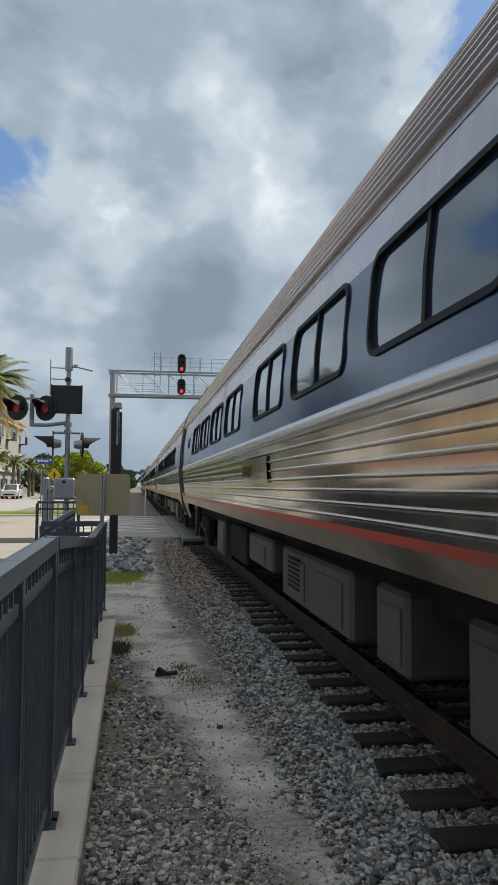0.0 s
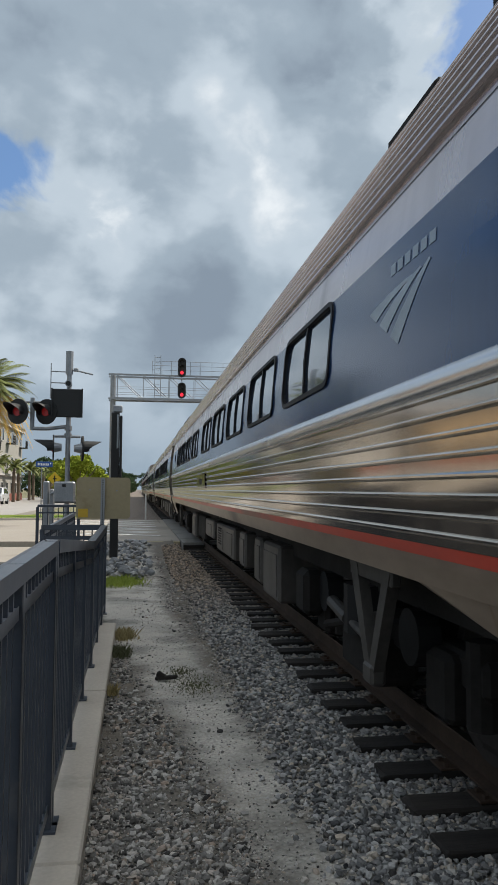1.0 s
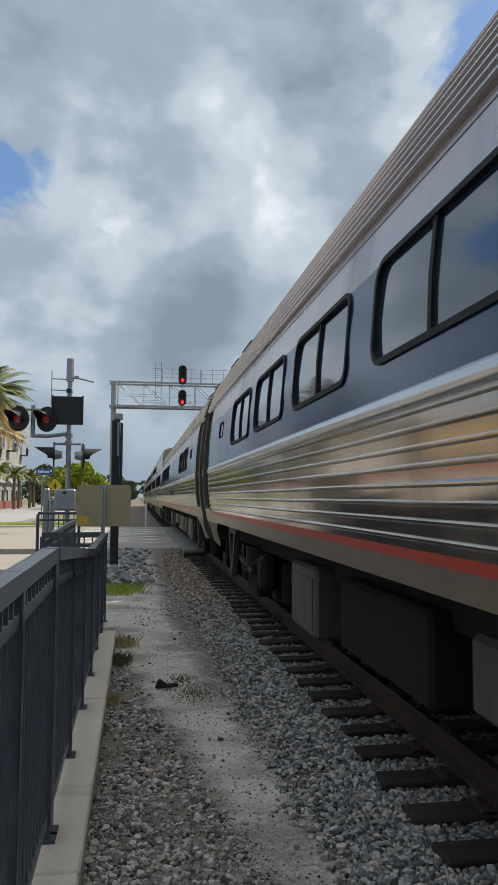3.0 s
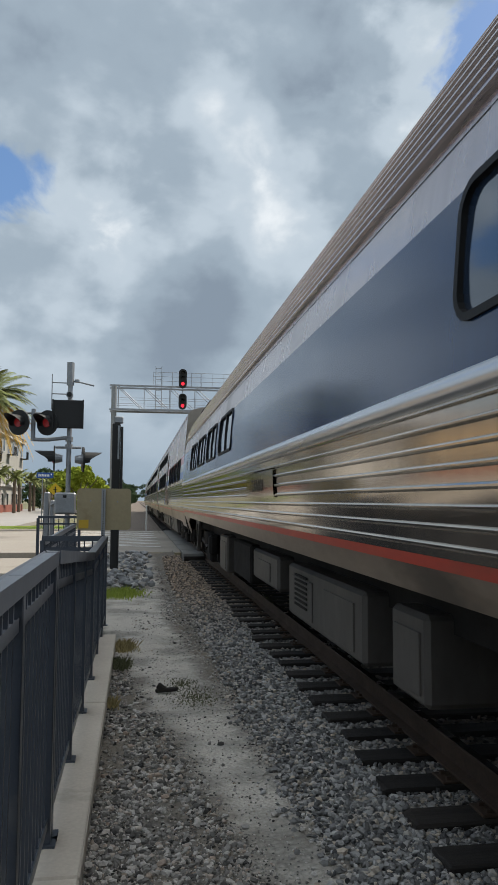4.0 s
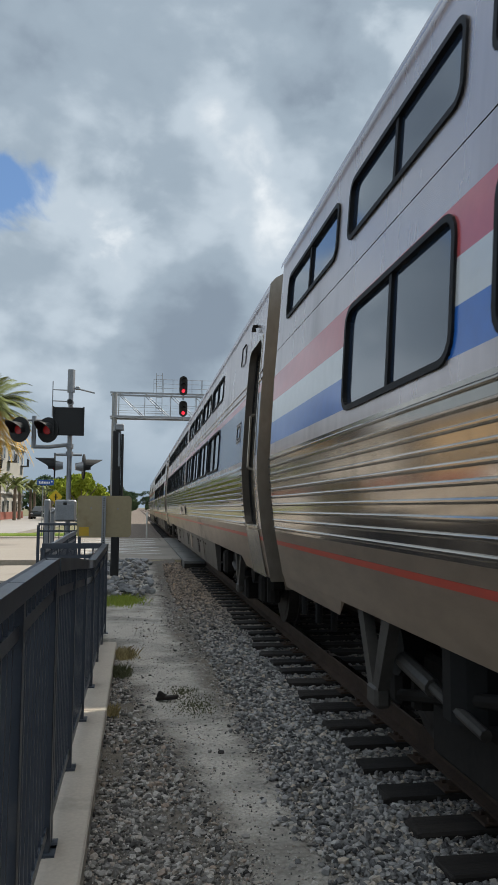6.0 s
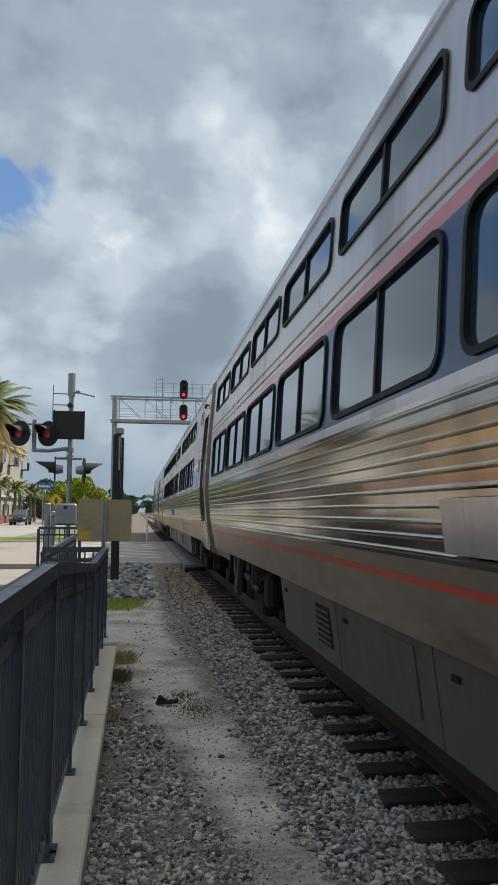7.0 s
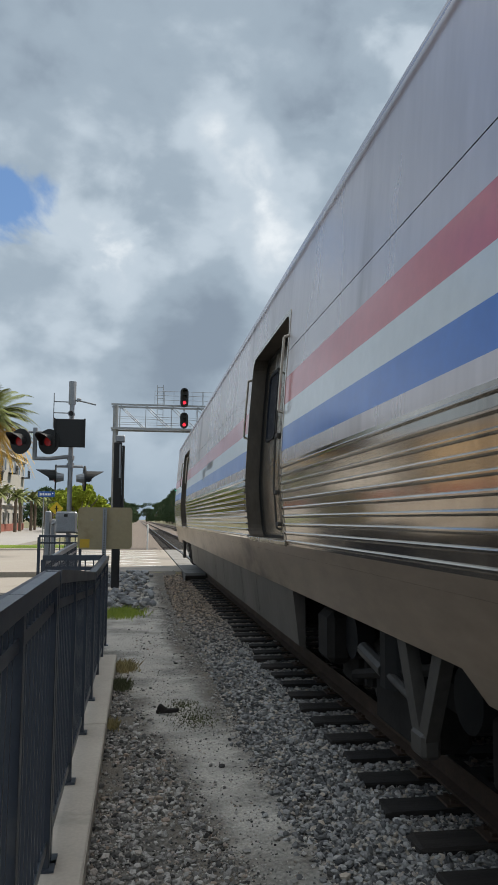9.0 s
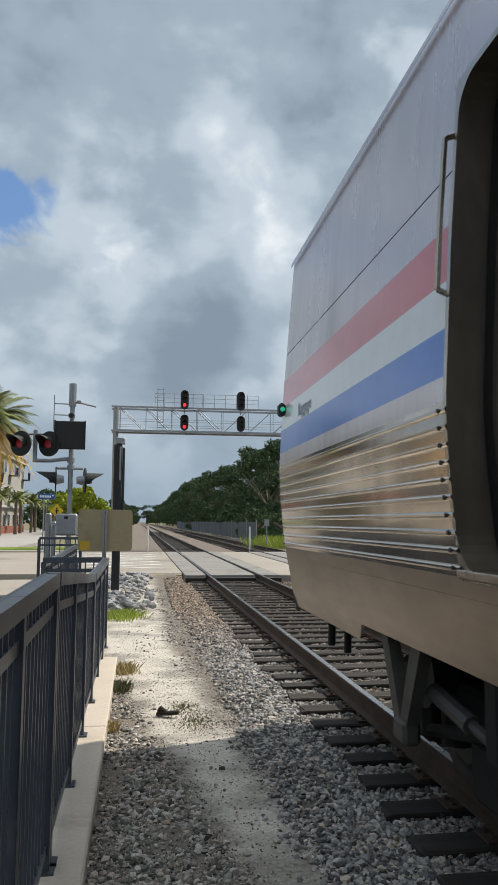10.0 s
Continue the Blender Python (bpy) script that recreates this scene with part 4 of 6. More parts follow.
def amfleet(label, flip=False, skip=(), number="", plate_number=""):
    root = thing("passenger_car", label, "train car", group="cars of the passing train")
    f = -1 if flip else 1

    def span(a, b):
        return tuple(sorted((f * (13 + a), f * (13 + b))))

    edges = (-4.46, -6.44, -8.45, -10.5, -13.15, -15.12, -17.14, -19.16, -21.18)
    wins = [span(u - 1.57, u) for k, u in enumerate(edges) if k not in skip]
    dr = span(-1.40, -0.50)
    small = span(-3.4, -2.93)
    holes = [hole_of(a, b, 2.41, 2.99) for a, b in wins] + [hole_of(*small, 2.62, 2.86, 0.026)]
    dh = [(dr[0], dr[1], 1.51, 3.58)]
    P = AM
    strip("sill", P, 1.31, 1.44, [], (), SILL, root, "dusty grey lower sill")
    end = sorted((dr[0], f * HALF)) if not flip else sorted((dr[1], f * HALF))
    bare = [(end[0], end[1], 1.43, 1.5)]
    for sx in (-1, 1):
        part("step_plate", band(P, 1.44, 1.494, [], y0=end[0], y1=end[1], sides=(sx,)), SILL, root, "dusty plate below the door")
    strip("red_stripe", P, 1.44, 1.494, bare, (), RED, root, "thin red stripe", out=0.002)
    ribs = [1.545 + 0.082 * k for k in range(8)]
    strip("fluted_panel", P, 1.494, 2.13, dh, ribs, STEEL, root, "fluted stainless steel lower side", rib=0.013)
    bulge = [(z, half_width(P, z) + o) for z, o in ((2.13, 0.0), (2.14, 0.012), (2.16, 0.022), (2.19, 0.026), (2.21, 0.020), (2.225, 0.010), (2.235, 0.0))]
    for sx in (-1, 1):
        part("belt_rail", band(bulge, 2.13, 2.235, dh, sides=(sx,)), BRIGHT, root, "bright belt rail below the windows", smooth=True)
    strip("window_band", P, 2.235, 2.97, holes + dh, (), BLUE_BAND, root, "dark blue band round the windows")
    strip("seam", P, 3.236, 3.243, dh, (), BLACK, root, out=0.002)
    strip("upper_side", P, 2.97, 3.27, holes + dh, (), STEEL_SMOOTH, root, "smooth grey strip above the windows")
    roof(root, P, AM_TOP, 3.27, [3.32 + 0.068 * k for k in range(10)], STEEL_ROOF)
    for a, b in wins:
        add_window(root, P, a, b, 2.41, 2.99)
    add_window(root, P, *small, 2.62, 2.86, 0.05, False)
    door(root, P, *dr, 1.51, 3.58, (2.52, 3.34), rail=False, curve=0.10, face=STEEL_END)
    for y in (-HALF, HALF):
        end_cap(root, P, AM_TOP, y, DARK_STEEL)
        s = 1 if y > 0 else -1
        # apron at the end of the side, cut away towards the bogie
        for sx in (-1, 1):
            bm = B()
            a, b, c = y, y - s * (1.02 if s == f else 0.62), y - s * 1.6
            pts = [(a, 0.93), (b, 0.88), (b - s * 0.10, 0.96), (b - s * 0.22, 1.18), (c, 1.30)]
            low = [bm.verts.new((sx * (half_width(P, max(z, 0.95)) - 0.03), q, z)) for q, z in pts]
            high = [bm.verts.new((sx * (half_width(P, 1.32) - 0.004), q, 1.33)) for q, z in pts]
            for i in range(len(pts) - 1):
                bm.faces.new((low[i], low[i + 1], high[i + 1], high[i]))
            apron = part("apron", bm, SILL, root, "dusty end apron")
            if s == f:
                bm = B()
                x = half_width(P, 1.4)
                box(bm, *sorted((sx * (x - 0.02), sx * (x + 0.006))), dr[0] + 0.03, dr[1] - 0.03, 1.455, 1.478)
                part("step_slot", bm, BLACK, apron)
        # roof equipment near the ends
        for k in range(2):
            yy = y - s * (1.0 + 1.5 * k)
            for sx in (-1, 1):
                bm = B()
                box(bm, *sorted((sx * 0.5, sx * 1.17)), yy - 0.42, yy + 0.42, 3.98, 4.10, 0.03)
                part("roof_vent", bm, UNDER, root, "dark roof vent near the car end")
    bogie(root, -9.07), bogie(root, 9.07)
    underframe(root, [(-6.4, -5.4, 0.5, 1.28, SHROUD), (-5.1, -4.6, 0.55, 1.26, SHROUD), (-3.85, -3.3, 0.62, 1.28, SHROUD), (-2.8, -0.3, 0.62, 1.30, SHROUD),
                      (0.3, 2.0, 0.75, 1.30, SHROUD), (2.6, 4.4, 0.58, 1.25, UNDER), (5.07, 6.1, 0.5, 1.28, SHROUD)])
    part("number_plate", band(P, 1.76, 2.02, [], y0=-1.10, y1=0.54, out=0.019, sides=(-1,)), STEEL, root, "small steel number plate")

    def digits(name, words, size, material, y, z, tilt, label, spacing=1.0):
        m = Matrix.Translation((-(half_width(P, z + 0.05) + 0.004), y, z)) @ Matrix.Rotation(radians(-90), 4, "Z") @ Matrix.Rotation(radians(tilt), 4, "X")
        lettering(name, words, size, material, root, m, label, "LEFT", spacing)

    if plate_number:
        digits("plate_number", plate_number, 0.17, BLACK, 0.06 if flip else 0.48, 1.83, 93, "dark digits on the steel plate", 1.55)
        for ob in [o for o in root.children if o.name.startswith("plate_number")]:
            ob.location.x -= 0.02
    else:
        part("digit_bars", decal(B(), P, word_bars(-0.56, 1.83, 0.6, 0.10, 12), 0.022), BLACK, root, "dark digit bars")
    if number:
        digits("fleet_number", number, 0.135, LOGO, 13 - 3.93, 2.41, 88, "pale digits on the blue band")
    part("emblem", decal(B(), P, swoosh(f * (13 - 24.0), 2.66, 0.5, -1)), LOGO, root, "pale three-track emblem")
    part("emblem_word", decal(B(), P, word_bars(f * (13 - 24.0) - 0.45, 2.80, 0.6, 0.06, 6, 0.01)), LOGO, root, "pale word bars above the emblem")
    return root


def skirt(root, prof, kind):
    """Grey panels that close the underfloor between the bogies, leaning inwards."""
    cuts = [-6.9, -4.7, -3.4, -1.15, 0.25, 2.6, 4.4, 6.45]
    for k, (a, b) in enumerate(zip(cuts, cuts[1:])):
        if kind == "diner" and k == 2:
            b -= 1.25       # the steps below the door
        for s in (-1, 1):
            bm = B()
            x1, x0 = half_width(prof, 1.1) - 0.012, half_width(prof, 1.1) - 0.075
            corner = ((x1, 1.12), (x0, 0.60), (x0 - 0.06, 0.58), (x1 - 0.12, 1.12))
            ends = [[bm.verts.new((s * x, y, z)) for x, z in corner] for y in (a + 0.008, b - 0.008)]
            for i in range(4):
                bm.faces.new((ends[0][i], ends[0][(i + 1) % 4], ends[1][(i + 1) % 4], ends[1][i]))
            bm.faces.new(ends[0]), bm.faces.new(ends[1])
            panel = part("skirt_panel", bm, SHROUD, root, "dusty grey underfloor skirt panel")

            def out(z):
                return s * (x0 + (x1 - x0) * (z - 0.60) / 0.52)

            def face(name, ya, yb, z0, z1, thick, material):
                m = B()
                vs = [m.verts.new((out(z) + s * o, y, z)) for o in (-0.01, thick) for y, z in ((ya, z0), (yb, z0), (yb, z1), (ya, z1))]
                for i in range(4):
                    m.faces.new((vs[i], vs[(i + 1) % 4], vs[4 + (i + 1) % 4], vs[4 + i]))
                m.faces.new(vs[:4]), m.faces.new(vs[4:])
                part(name, m, material, panel)

            if kind == "baggage":
                continue
            if k in (1, 3, 5):
                face("hatch", a + 0.25, a + 0.75, 0.68, 1.05, 0.008, SILL if k == 3 else SHROUD)
            if k in (2, 4, 6):
                face("vent", a + 0.18, a + 0.62, 0.72, 1.02, 0.005, UNDER)
                for q in range(6):
                    face("louvre", a + 0.2, a + 0.6, 0.745 + 0.045 * q, 0.76 + 0.045 * q, 0.014, SHROUD)
            face("latch", b - 0.3, b - 0.22, 0.98, 1.01, 0.014, UNDER)
    if kind == "diner":
        for s in (-1, 1):
            bm = B()
            x = s * (half_width(prof, 1.1) - 0.06)
            pipe(bm, [(x, -2.05, 1.1), (x, -2.05, 0.55), (x, -1.6, 0.55), (x, -1.6, 1.1)], 0.022, 6)
            pipe(bm, [(x, -2.05, 0.82), (x, -1.6, 0.82)], 0.022, 6)
            part("step_frame", bm, SHROUD, root, "steel stirrup steps below the door")


def viewliner(kind, label):
    root = thing("sleeping_car" if kind in ("old", "sleeper") else "dining_car" if kind == "diner" else "baggage_car", label, "train car", group="cars of the passing train")
    P = VL
    lower, upper, doors, grilles = [], [], [], []

    def span(a, b):
        return 13 + min(a, b), 13 + max(a, b)

    if kind == "diner":
        lower = [span(-2.98 - 2.03 * k, -4.66 - 2.03 * k) for k in range(5)] + [span(-16.24 - 2.07 * k, -17.92 - 2.07 * k) for k in range(4)]
        upper = [span(-0.81 - 2.052 * k, -2.60 - 2.052 * k) for k in range(6)]
        doors = [span(-13.98, -14.78)]
        grilles = [(span(-12.97, -13.36), 2.3, 3.03), (span(-13.04, -13.38), 3.36, 3.92)]
    if kind == "sleeper":
        lower = [span(-3.08 - 2.02 * k, -4.81 - 2.02 * k) for k in range(5)] + [span(-13.56, -15.47), span(-16.4, -18.25), span(-18.42, -20.25), span(-20.42, -22.2)]
        upper = [span(-0.81 - 2.052 * k, -2.60 - 2.052 * k) for k in range(6)] + [span(-13.56, -15.43), span(-16.4, -18.21), span(-18.42, -20.21), span(-20.42, -22.16)]
        doors = [span(-24.47, -25.40)]
        grilles = [(span(-13.1, -13.5), 2.3, 2.97), (span(-13.04, -13.44), 3.36, 3.94)]
    if kind == "old":
        lower = [span(-0.88 - 2.045 * k, -2.72 - 2.045 * k) for k in range(6)] + [span(-13.6 - 2.06 * k, -15.42 - 2.06 * k) for k in range(4)]
        upper = [span(-0.88 - 2.03 * k, -2.69 - 2.03 * k) for k in range(6)] + [span(-13.56 - 2.06 * k, -15.37 - 2.06 * k) for k in range(4)]
        doors = [span(-24.47, -25.40)]
        grilles = [(span(-13.02, -13.42), 2.3, 2.97), (span(-12.92, -13.32), 3.52, 3.88)]
    if kind == "baggage":
        doors = [span(-4.16, -6.42), span(-17.85, -20.05)]
    zl, zu = (2.33, 3.0), (3.47, 3.90)
    holes = [hole_of(a, b, *zl) for a, b in lower] + [hole_of(a, b, *zu) for a, b in upper]
    dh = [(a, b, 1.53, 3.64) for a, b in doors]
    allh = holes + dh
    strip("sill", P, 1.1, 1.385, [], (), SILL, root, "dusty grey lower sill")
    strip("red_stripe", P, 1.385, 1.425, [], (), SILL if kind == "baggage" else RED, root, "thin red stripe", out=0.002)
    strip("lower_rail", P, 1.425, 1.51, dh, (), SILL, root)
    ribs = [1.545 + 0.073 * k for k in range(10)]
    flat = [(-HALF, b, 1.5, 2.3) for a, b in doors if a < -11.5]
    for a, b in doors:
        if a < -11.5:
            for sx in (-1, 1):
                part("step_panel", band(P, 0.98, 1.49, [], y0=a if sx < 0 else -b, y1=b if sx < 0 else -a, out=0.008, sides=(sx,)), DOOR_STEEL, root, "plain steel step panel below the door")
            part("end_post", band(P, 1.51, 2.24, [], y0=-HALF, y1=a), STEEL_SMOOTH, root, "plain steel post at the car end")
    strip("fluted_panel", P, 1.51, 2.24, dh + flat, ribs, STEEL, root, "fluted stainless steel lower side", rib=0.014)
    if kind == "old":
        strip("belt_rail", P, 2.24, 2.30, allh, (), STEEL_SMOOTH, root)
        strip("window_band", P, 2.30, 3.0, allh, (), BLUE_BAND, root, "dark blue band round the lower windows")
        strip("mid_side", P, 3.0, 3.09, allh, (), PINK_RED, root, "faded red strip above the blue band")
        strip("moulding", P, 3.09, 3.3, allh, (3.14, 3.23), STEEL_SMOOTH, root, rib=0.012)
        strip("upper_side", P, 3.3, 4.12, allh, (), STEEL_SMOOTH, root, "smooth grey upper side")
    else:
        strip("belt_rail", P, 2.24, 2.35, allh, (), STEEL_SMOOTH, root)
        strip("blue_stripe", P, 2.35, 2.56, allh, (), BLUE, root, "blue stripe")
        strip("white_stripe", P, 2.56, 2.77, allh, (), WHITE, root, "white stripe")
        strip("red_band", P, 2.77, 3.02, allh, (), PINK_RED, root, "faded red stripe")
        strip("upper_side", P, 3.02, 3.262, allh, (), STEEL_SMOOTH, root, "smooth grey side above the stripes")
        strip("seam", P, 3.262, 3.27, allh, (), BLACK, root, out=-0.004)
        strip("top_side", P, 3.27, 4.12, allh, (), STEEL_SMOOTH, root, "smooth grey upper side")
    part("gutter", band([(4.05, 1.43), (4.12, 1.425), (4.2, 1.41)], 4.10, 4.15, [], out=0.02), STEEL_ROOF, root, "grey roof gutter")
    roof(root, P, VL_TOP, 4.10, (), STEEL_SMOOTH, smooth=True)
    for a, b in lower:
        add_window(root, P, a, b, *zl)
    for a, b in upper:
        add_window(root, P, a, b, *zu, 0.1)
    for a, b in doors:
        door(root, P, a, b, 1.53, 3.64, (2.62, 3.42), kind == "baggage", 0.18 if kind == "baggage" else 0.10, kind == "diner")
    for (a, b), z0, z1 in grilles:
        grille(root, P, a, b, z0, z1)
    # bolts where the flutes end beside doors and at the side's joint
    for q in [d[1] + 0.06 for d in doors if kind != "diner"] + [d[0] - 0.06 for d in doors if kind == "baggage"] + ([13 - 13.43] + ([13 - 15.75] if kind != "diner" else []) if kind != "baggage" else []):
        bm = B()
        for z in ribs:
            tube(bm, (-(half_width(P, z) + 0.022), q, z), (-half_width(P, z), q, z), 0.010, seg=6)
        part("bolts", bm, BRACKET, root, "dark bolts at the flute ends")
        if kind != "baggage":
            part("cover_strip", band(P, 1.51, 4.05, holes, y0=q - 0.045, y1=q - 0.02, out=0.004, sides=(-1,)), STEEL_SMOOTH, root)
    for y in (-HALF, HALF):
        end_cap(root, P, VL_TOP, y, STEEL_END)
        s = 1 if y > 0 else -1
        bm = B()
        for k, z in enumerate(ribs):
            if flat and s < 0:
                break
            tube(bm, (-(half_width(P, z) + 0.02), y - s * 0.05, z), (-(half_width(P, z) - 0.01), y - s * 0.05, z), 0.009, seg=6)
        if bm.verts:
            part("rivets", bm, BRACKET, root)
        # apron under the end of the side
        for sx in (-1, 1):
            bm = B()
            pts = [(y, 0.98), (y - s * 1.9, 0.98), (y - s * 2.1, 1.1)]
            low = [bm.verts.new((sx * (half_width(P, max(z, 0.95)) - 0.02), q, z)) for q, z in pts]
            high = [bm.verts.new((sx * (half_width(P, 1.12)), q, 1.12)) for q, z in pts]
            for i in range(len(pts) - 1):
                bm.faces.new((low[i], low[i + 1], high[i + 1], high[i]))
            part("apron", bm, SILL, root, "dusty end apron")
        bm = B()
        box(bm, -0.5, 0.5, y - s * 1.5 - 0.5, y - s * 1.5 + 0.5, 4.40, 4.52, 0.04)
        part("roof_vent", bm, UNDER, root)
    bogie(root, -9.07), bogie(root, 9.07)
    underframe(root, [(-6.5, 6.2, 0.70, 1.20, UNDER)])
    skirt(root, P, kind)
    if kind == "old":
        part("name_plate", band(P, 1.56, 1.79, [], y0=13 - 13.15, y1=13 - 10.87, out=0.026, sides=(-1,)), STEEL_SMOOTH, root, "steel name plate with dark letters")
        part("name_bars", decal(B(), P, word_bars(13 - 12.0, 1.63, 0.63, 0.12, 9), 0.03), BLACK, root, "dark word bars")
        lettering("fleet_number", "62016", 0.16, BLACK, root, Matrix.Translation((-(half_width(P, 1.7) + 0.032), 13 - 12.2, 1.63)) @ Matrix.Rotation(radians(-90), 4, "Z") @ Matrix.Rotation(radians(98), 4, "X"), "dark digits", "LEFT")
    if kind in ("sleeper", "diner"):
        part("name_plate", band(P, 1.585, 1.81, [], y0=13 - 12.70, y1=13 - 11.22, out=0.026, sides=(-1,)), PLATE_BLUE, root, "blue name plate with white letters")
    if kind in ("sleeper", "diner"):
        w = half_width(P, 1.7) + 0.032
        lettering("name_lettering", "Trout River" if kind == "sleeper" else "Tallahassee", 0.17, LETTER, root, Matrix.Translation((-w, 13 - 11.96, 1.645)) @ Matrix.Rotation(radians(-90), 4, "Z") @ Matrix.Rotation(radians(90 + 8), 4, "X"), "white car name")
    if kind == "sleeper":
        part("emblem", decal(B(), P, swoosh(13 - 0.95, 2.66, 0.45, -1)), LOGO_BLUE, root, "dark blue three-track emblem")
        part("emblem_word", decal(B(), P, word_bars(13 - 2.6, 2.72, 1.3, 0.15, 6)), LOGO_BLUE, root, "dark blue word bars beside the emblem")
    def side_text(name, words, y, size):
        w = half_width(P, 2.62) + 0.004
        lettering(name, words, size, LETTER_GREY, root, Matrix.Translation((-w, y, 2.585)) @ Matrix.Rotation(radians(-90), 4, "Z") @ Matrix.Rotation(radians(90 - 3), 4, "X"), "grey lettering on the white stripe", "LEFT")

    if kind in ("sleeper", "old"):
        add_window(root, P, 13 - 24.08, 13 - 23.78, 2.61, 2.79, 0.05, False)
        surround = part("window_surround", band(P, 2.57, 2.83, [(13 - 24.05, 13 - 23.81, 2.64, 2.76)], y0=13 - 24.13, y1=13 - 23.73, out=0.003, sides=(-1,)), STEEL_SMOOTH, root, "riveted steel plate round a small window")
        for q in (2.585, 2.815):
            for c in range(7):
                part("rivet", tube(B(), (-half_width(P, q) - 0.008, 13 - 24.11 + 0.06 * c, q), (-half_width(P, q), 13 - 24.11 + 0.06 * c, q), 0.008, seg=6), BLACK, surround)
        hatch = part("side_hatch", band(P, 3.60, 3.84, [], y0=13 - 24.08, y1=13 - 23.79, out=0.012, sides=(-1,)), STEEL_SMOOTH, root, "small flat hatch below the roof")
        part("hatch_edge", pipe(B(), [(-half_width(P, 3.6) - 0.014, 13 - 23.79, 3.60), (-half_width(P, 3.84) - 0.014, 13 - 23.79, 3.84), (-half_width(P, 3.84) - 0.014, 13 - 24.08, 3.84)], 0.010), UNDER, hatch)
        lamp = part("door_lamp", tube(B(), (-half_width(P, 3.86), 13 - 24.94, 3.88), (-half_width(P, 3.86) - 0.06, 13 - 24.94, 3.87), 0.02, seg=10), UNDER, root, "small dark lamp above the door")
        part("lamp_shade", tube(B(), (-half_width(P, 3.86) - 0.05, 13 - 24.94, 3.87), (-half_width(P, 3.86) - 0.05, 13 - 24.94, 3.81), 0.018, 0.03, seg=10), UNDER, lamp)
    if kind == "sleeper":
        side_text("car_lettering", "Sleeper", 13 - 22.40, 0.17)
        side_text("fleet_number", "62522", 13 - 23.20, 0.17)
    if kind == "baggage":
        part("emblem", decal(B(), P, swoosh(13 - 11.75, 2.68, 0.42, -1)), LOGO, root, "faded three-track emblem")
        part("emblem_word", decal(B(), P, word_bars(13 - 13.45, 2.66, 1.15, 0.13, 6)), LOGO, root, "faded word bars beside the emblem")
    if kind == "diner":
        w = half_width(P, 2.62) + 0.004
        lettering("car_lettering", "Dining", 0.2, LETTER_GREY, root, Matrix.Translation((-w, 13 - 24.72, 2.58)) @ Matrix.Rotation(radians(-90), 4, "Z") @ Matrix.Rotation(radians(90 - 3), 4, "X"), "grey lettering", "LEFT")
    if kind == "baggage":
        w = half_width(P, 2.62) + 0.004
        lettering("car_lettering", "Baggage", 0.15, LETTER_GREY, root, Matrix.Translation((-w, 13 - 1.35, 2.60)) @ Matrix.Rotation(radians(-90), 4, "Z") @ Matrix.Rotation(radians(90 - 3), 4, "X"), "grey lettering")
    if kind in ("sleeper", "baggage"):
        lamp = part("marker_lamp", box(B(), -half_width(P, 2.72) - 0.06, -half_width(P, 2.72), HALF - 0.16, HALF - 0.05, 2.68, 2.80, 0.02), BLACK, root, "small side marker lamp glowing green")
        part("lens", tube(B(), (-half_width(P, 2.74) - 0.03, HALF - 0.175, 2.74), (-half_width(P, 2.74) - 0.03, HALF - 0.16, 2.74), 0.022, seg=10), GREEN_LAMP, lamp)
    return root


COACH = "stainless steel coach with a dark blue band round its windows"
CARS = [amfleet(COACH, number="25043", plate_number="25043"), amfleet(COACH, number="25009"), amfleet(COACH),
        amfleet("stainless steel lounge coach with a blank blue panel amid windows", True, (4, 3, 2), plate_number="28008"),
        viewliner("diner", "tall stainless steel dining car with red, white and blue stripes"),
        viewliner("old", "tall stainless steel sleeping car with a blue window band"),
        viewliner("sleeper", "tall stainless steel sleeping car with red, white and blue stripes"),
        viewliner("baggage", "tall windowless baggage car with red, white and blue stripes")]


# ---- railing and kerb ----
def railing(label, posts, base, gap=0.105):
    """posts: x, y, top height. Panels of square balusters run from post to post."""
    root = thing("railing", label, "railing", group="black railings beside the ramp")
    for x, y, top in posts:
        bm = B()
        box(bm, x - 0.03, x + 0.03, y - 0.03, y + 0.03, base, top - 0.05, 0.004)
        box(bm, x - 0.055, x + 0.055, y - 0.055, y + 0.055, base, base + 0.012)
        part("post", bm, BLACK_PAINT, root)
    for a, b in zip(posts, posts[1:]):
        d = Vector((b[0] - a[0], b[1] - a[1], 0))
        yaw = math.degrees(math.atan2(d.y, d.x))
        ln = d.length

        def bar(name, za, zb, w, h):
            bm = B()
            pitch = math.atan2(zb - za, ln)
            m = pose(a[0], a[1], za, 0, 0, yaw) @ Matrix.Rotation(-pitch, 4, "Y")
            box(bm, 0.0, ln / math.cos(pitch) + 0.002, -w / 2, w / 2, -h / 2, h / 2, 0.008, m)
            part(name, bm, BLACK_PAINT, root)

        bar("top_rail", a[2] - 0.027, b[2] - 0.027, 0.075, 0.055)
        bar("middle_rail", a[2] - 0.17, b[2] - 0.17, 0.032, 0.036)
        bar("bottom_rail", base + 0.11, base + 0.11, 0.032, 0.036)
        n = max(1, round(ln / gap))
        for k in range(1, n):
            t = k / n
            p = Vector(a[:2]).lerp(Vector(b[:2]), t)
            top = a[2] + (b[2] - a[2]) * t
            bm = B()
            box(bm, p.x - 0.009, p.x + 0.009, p.y - 0.009, p.y + 0.009, base + 0.11, top - 0.05)
            part("baluster", bm, BLACK_PAINT, root)


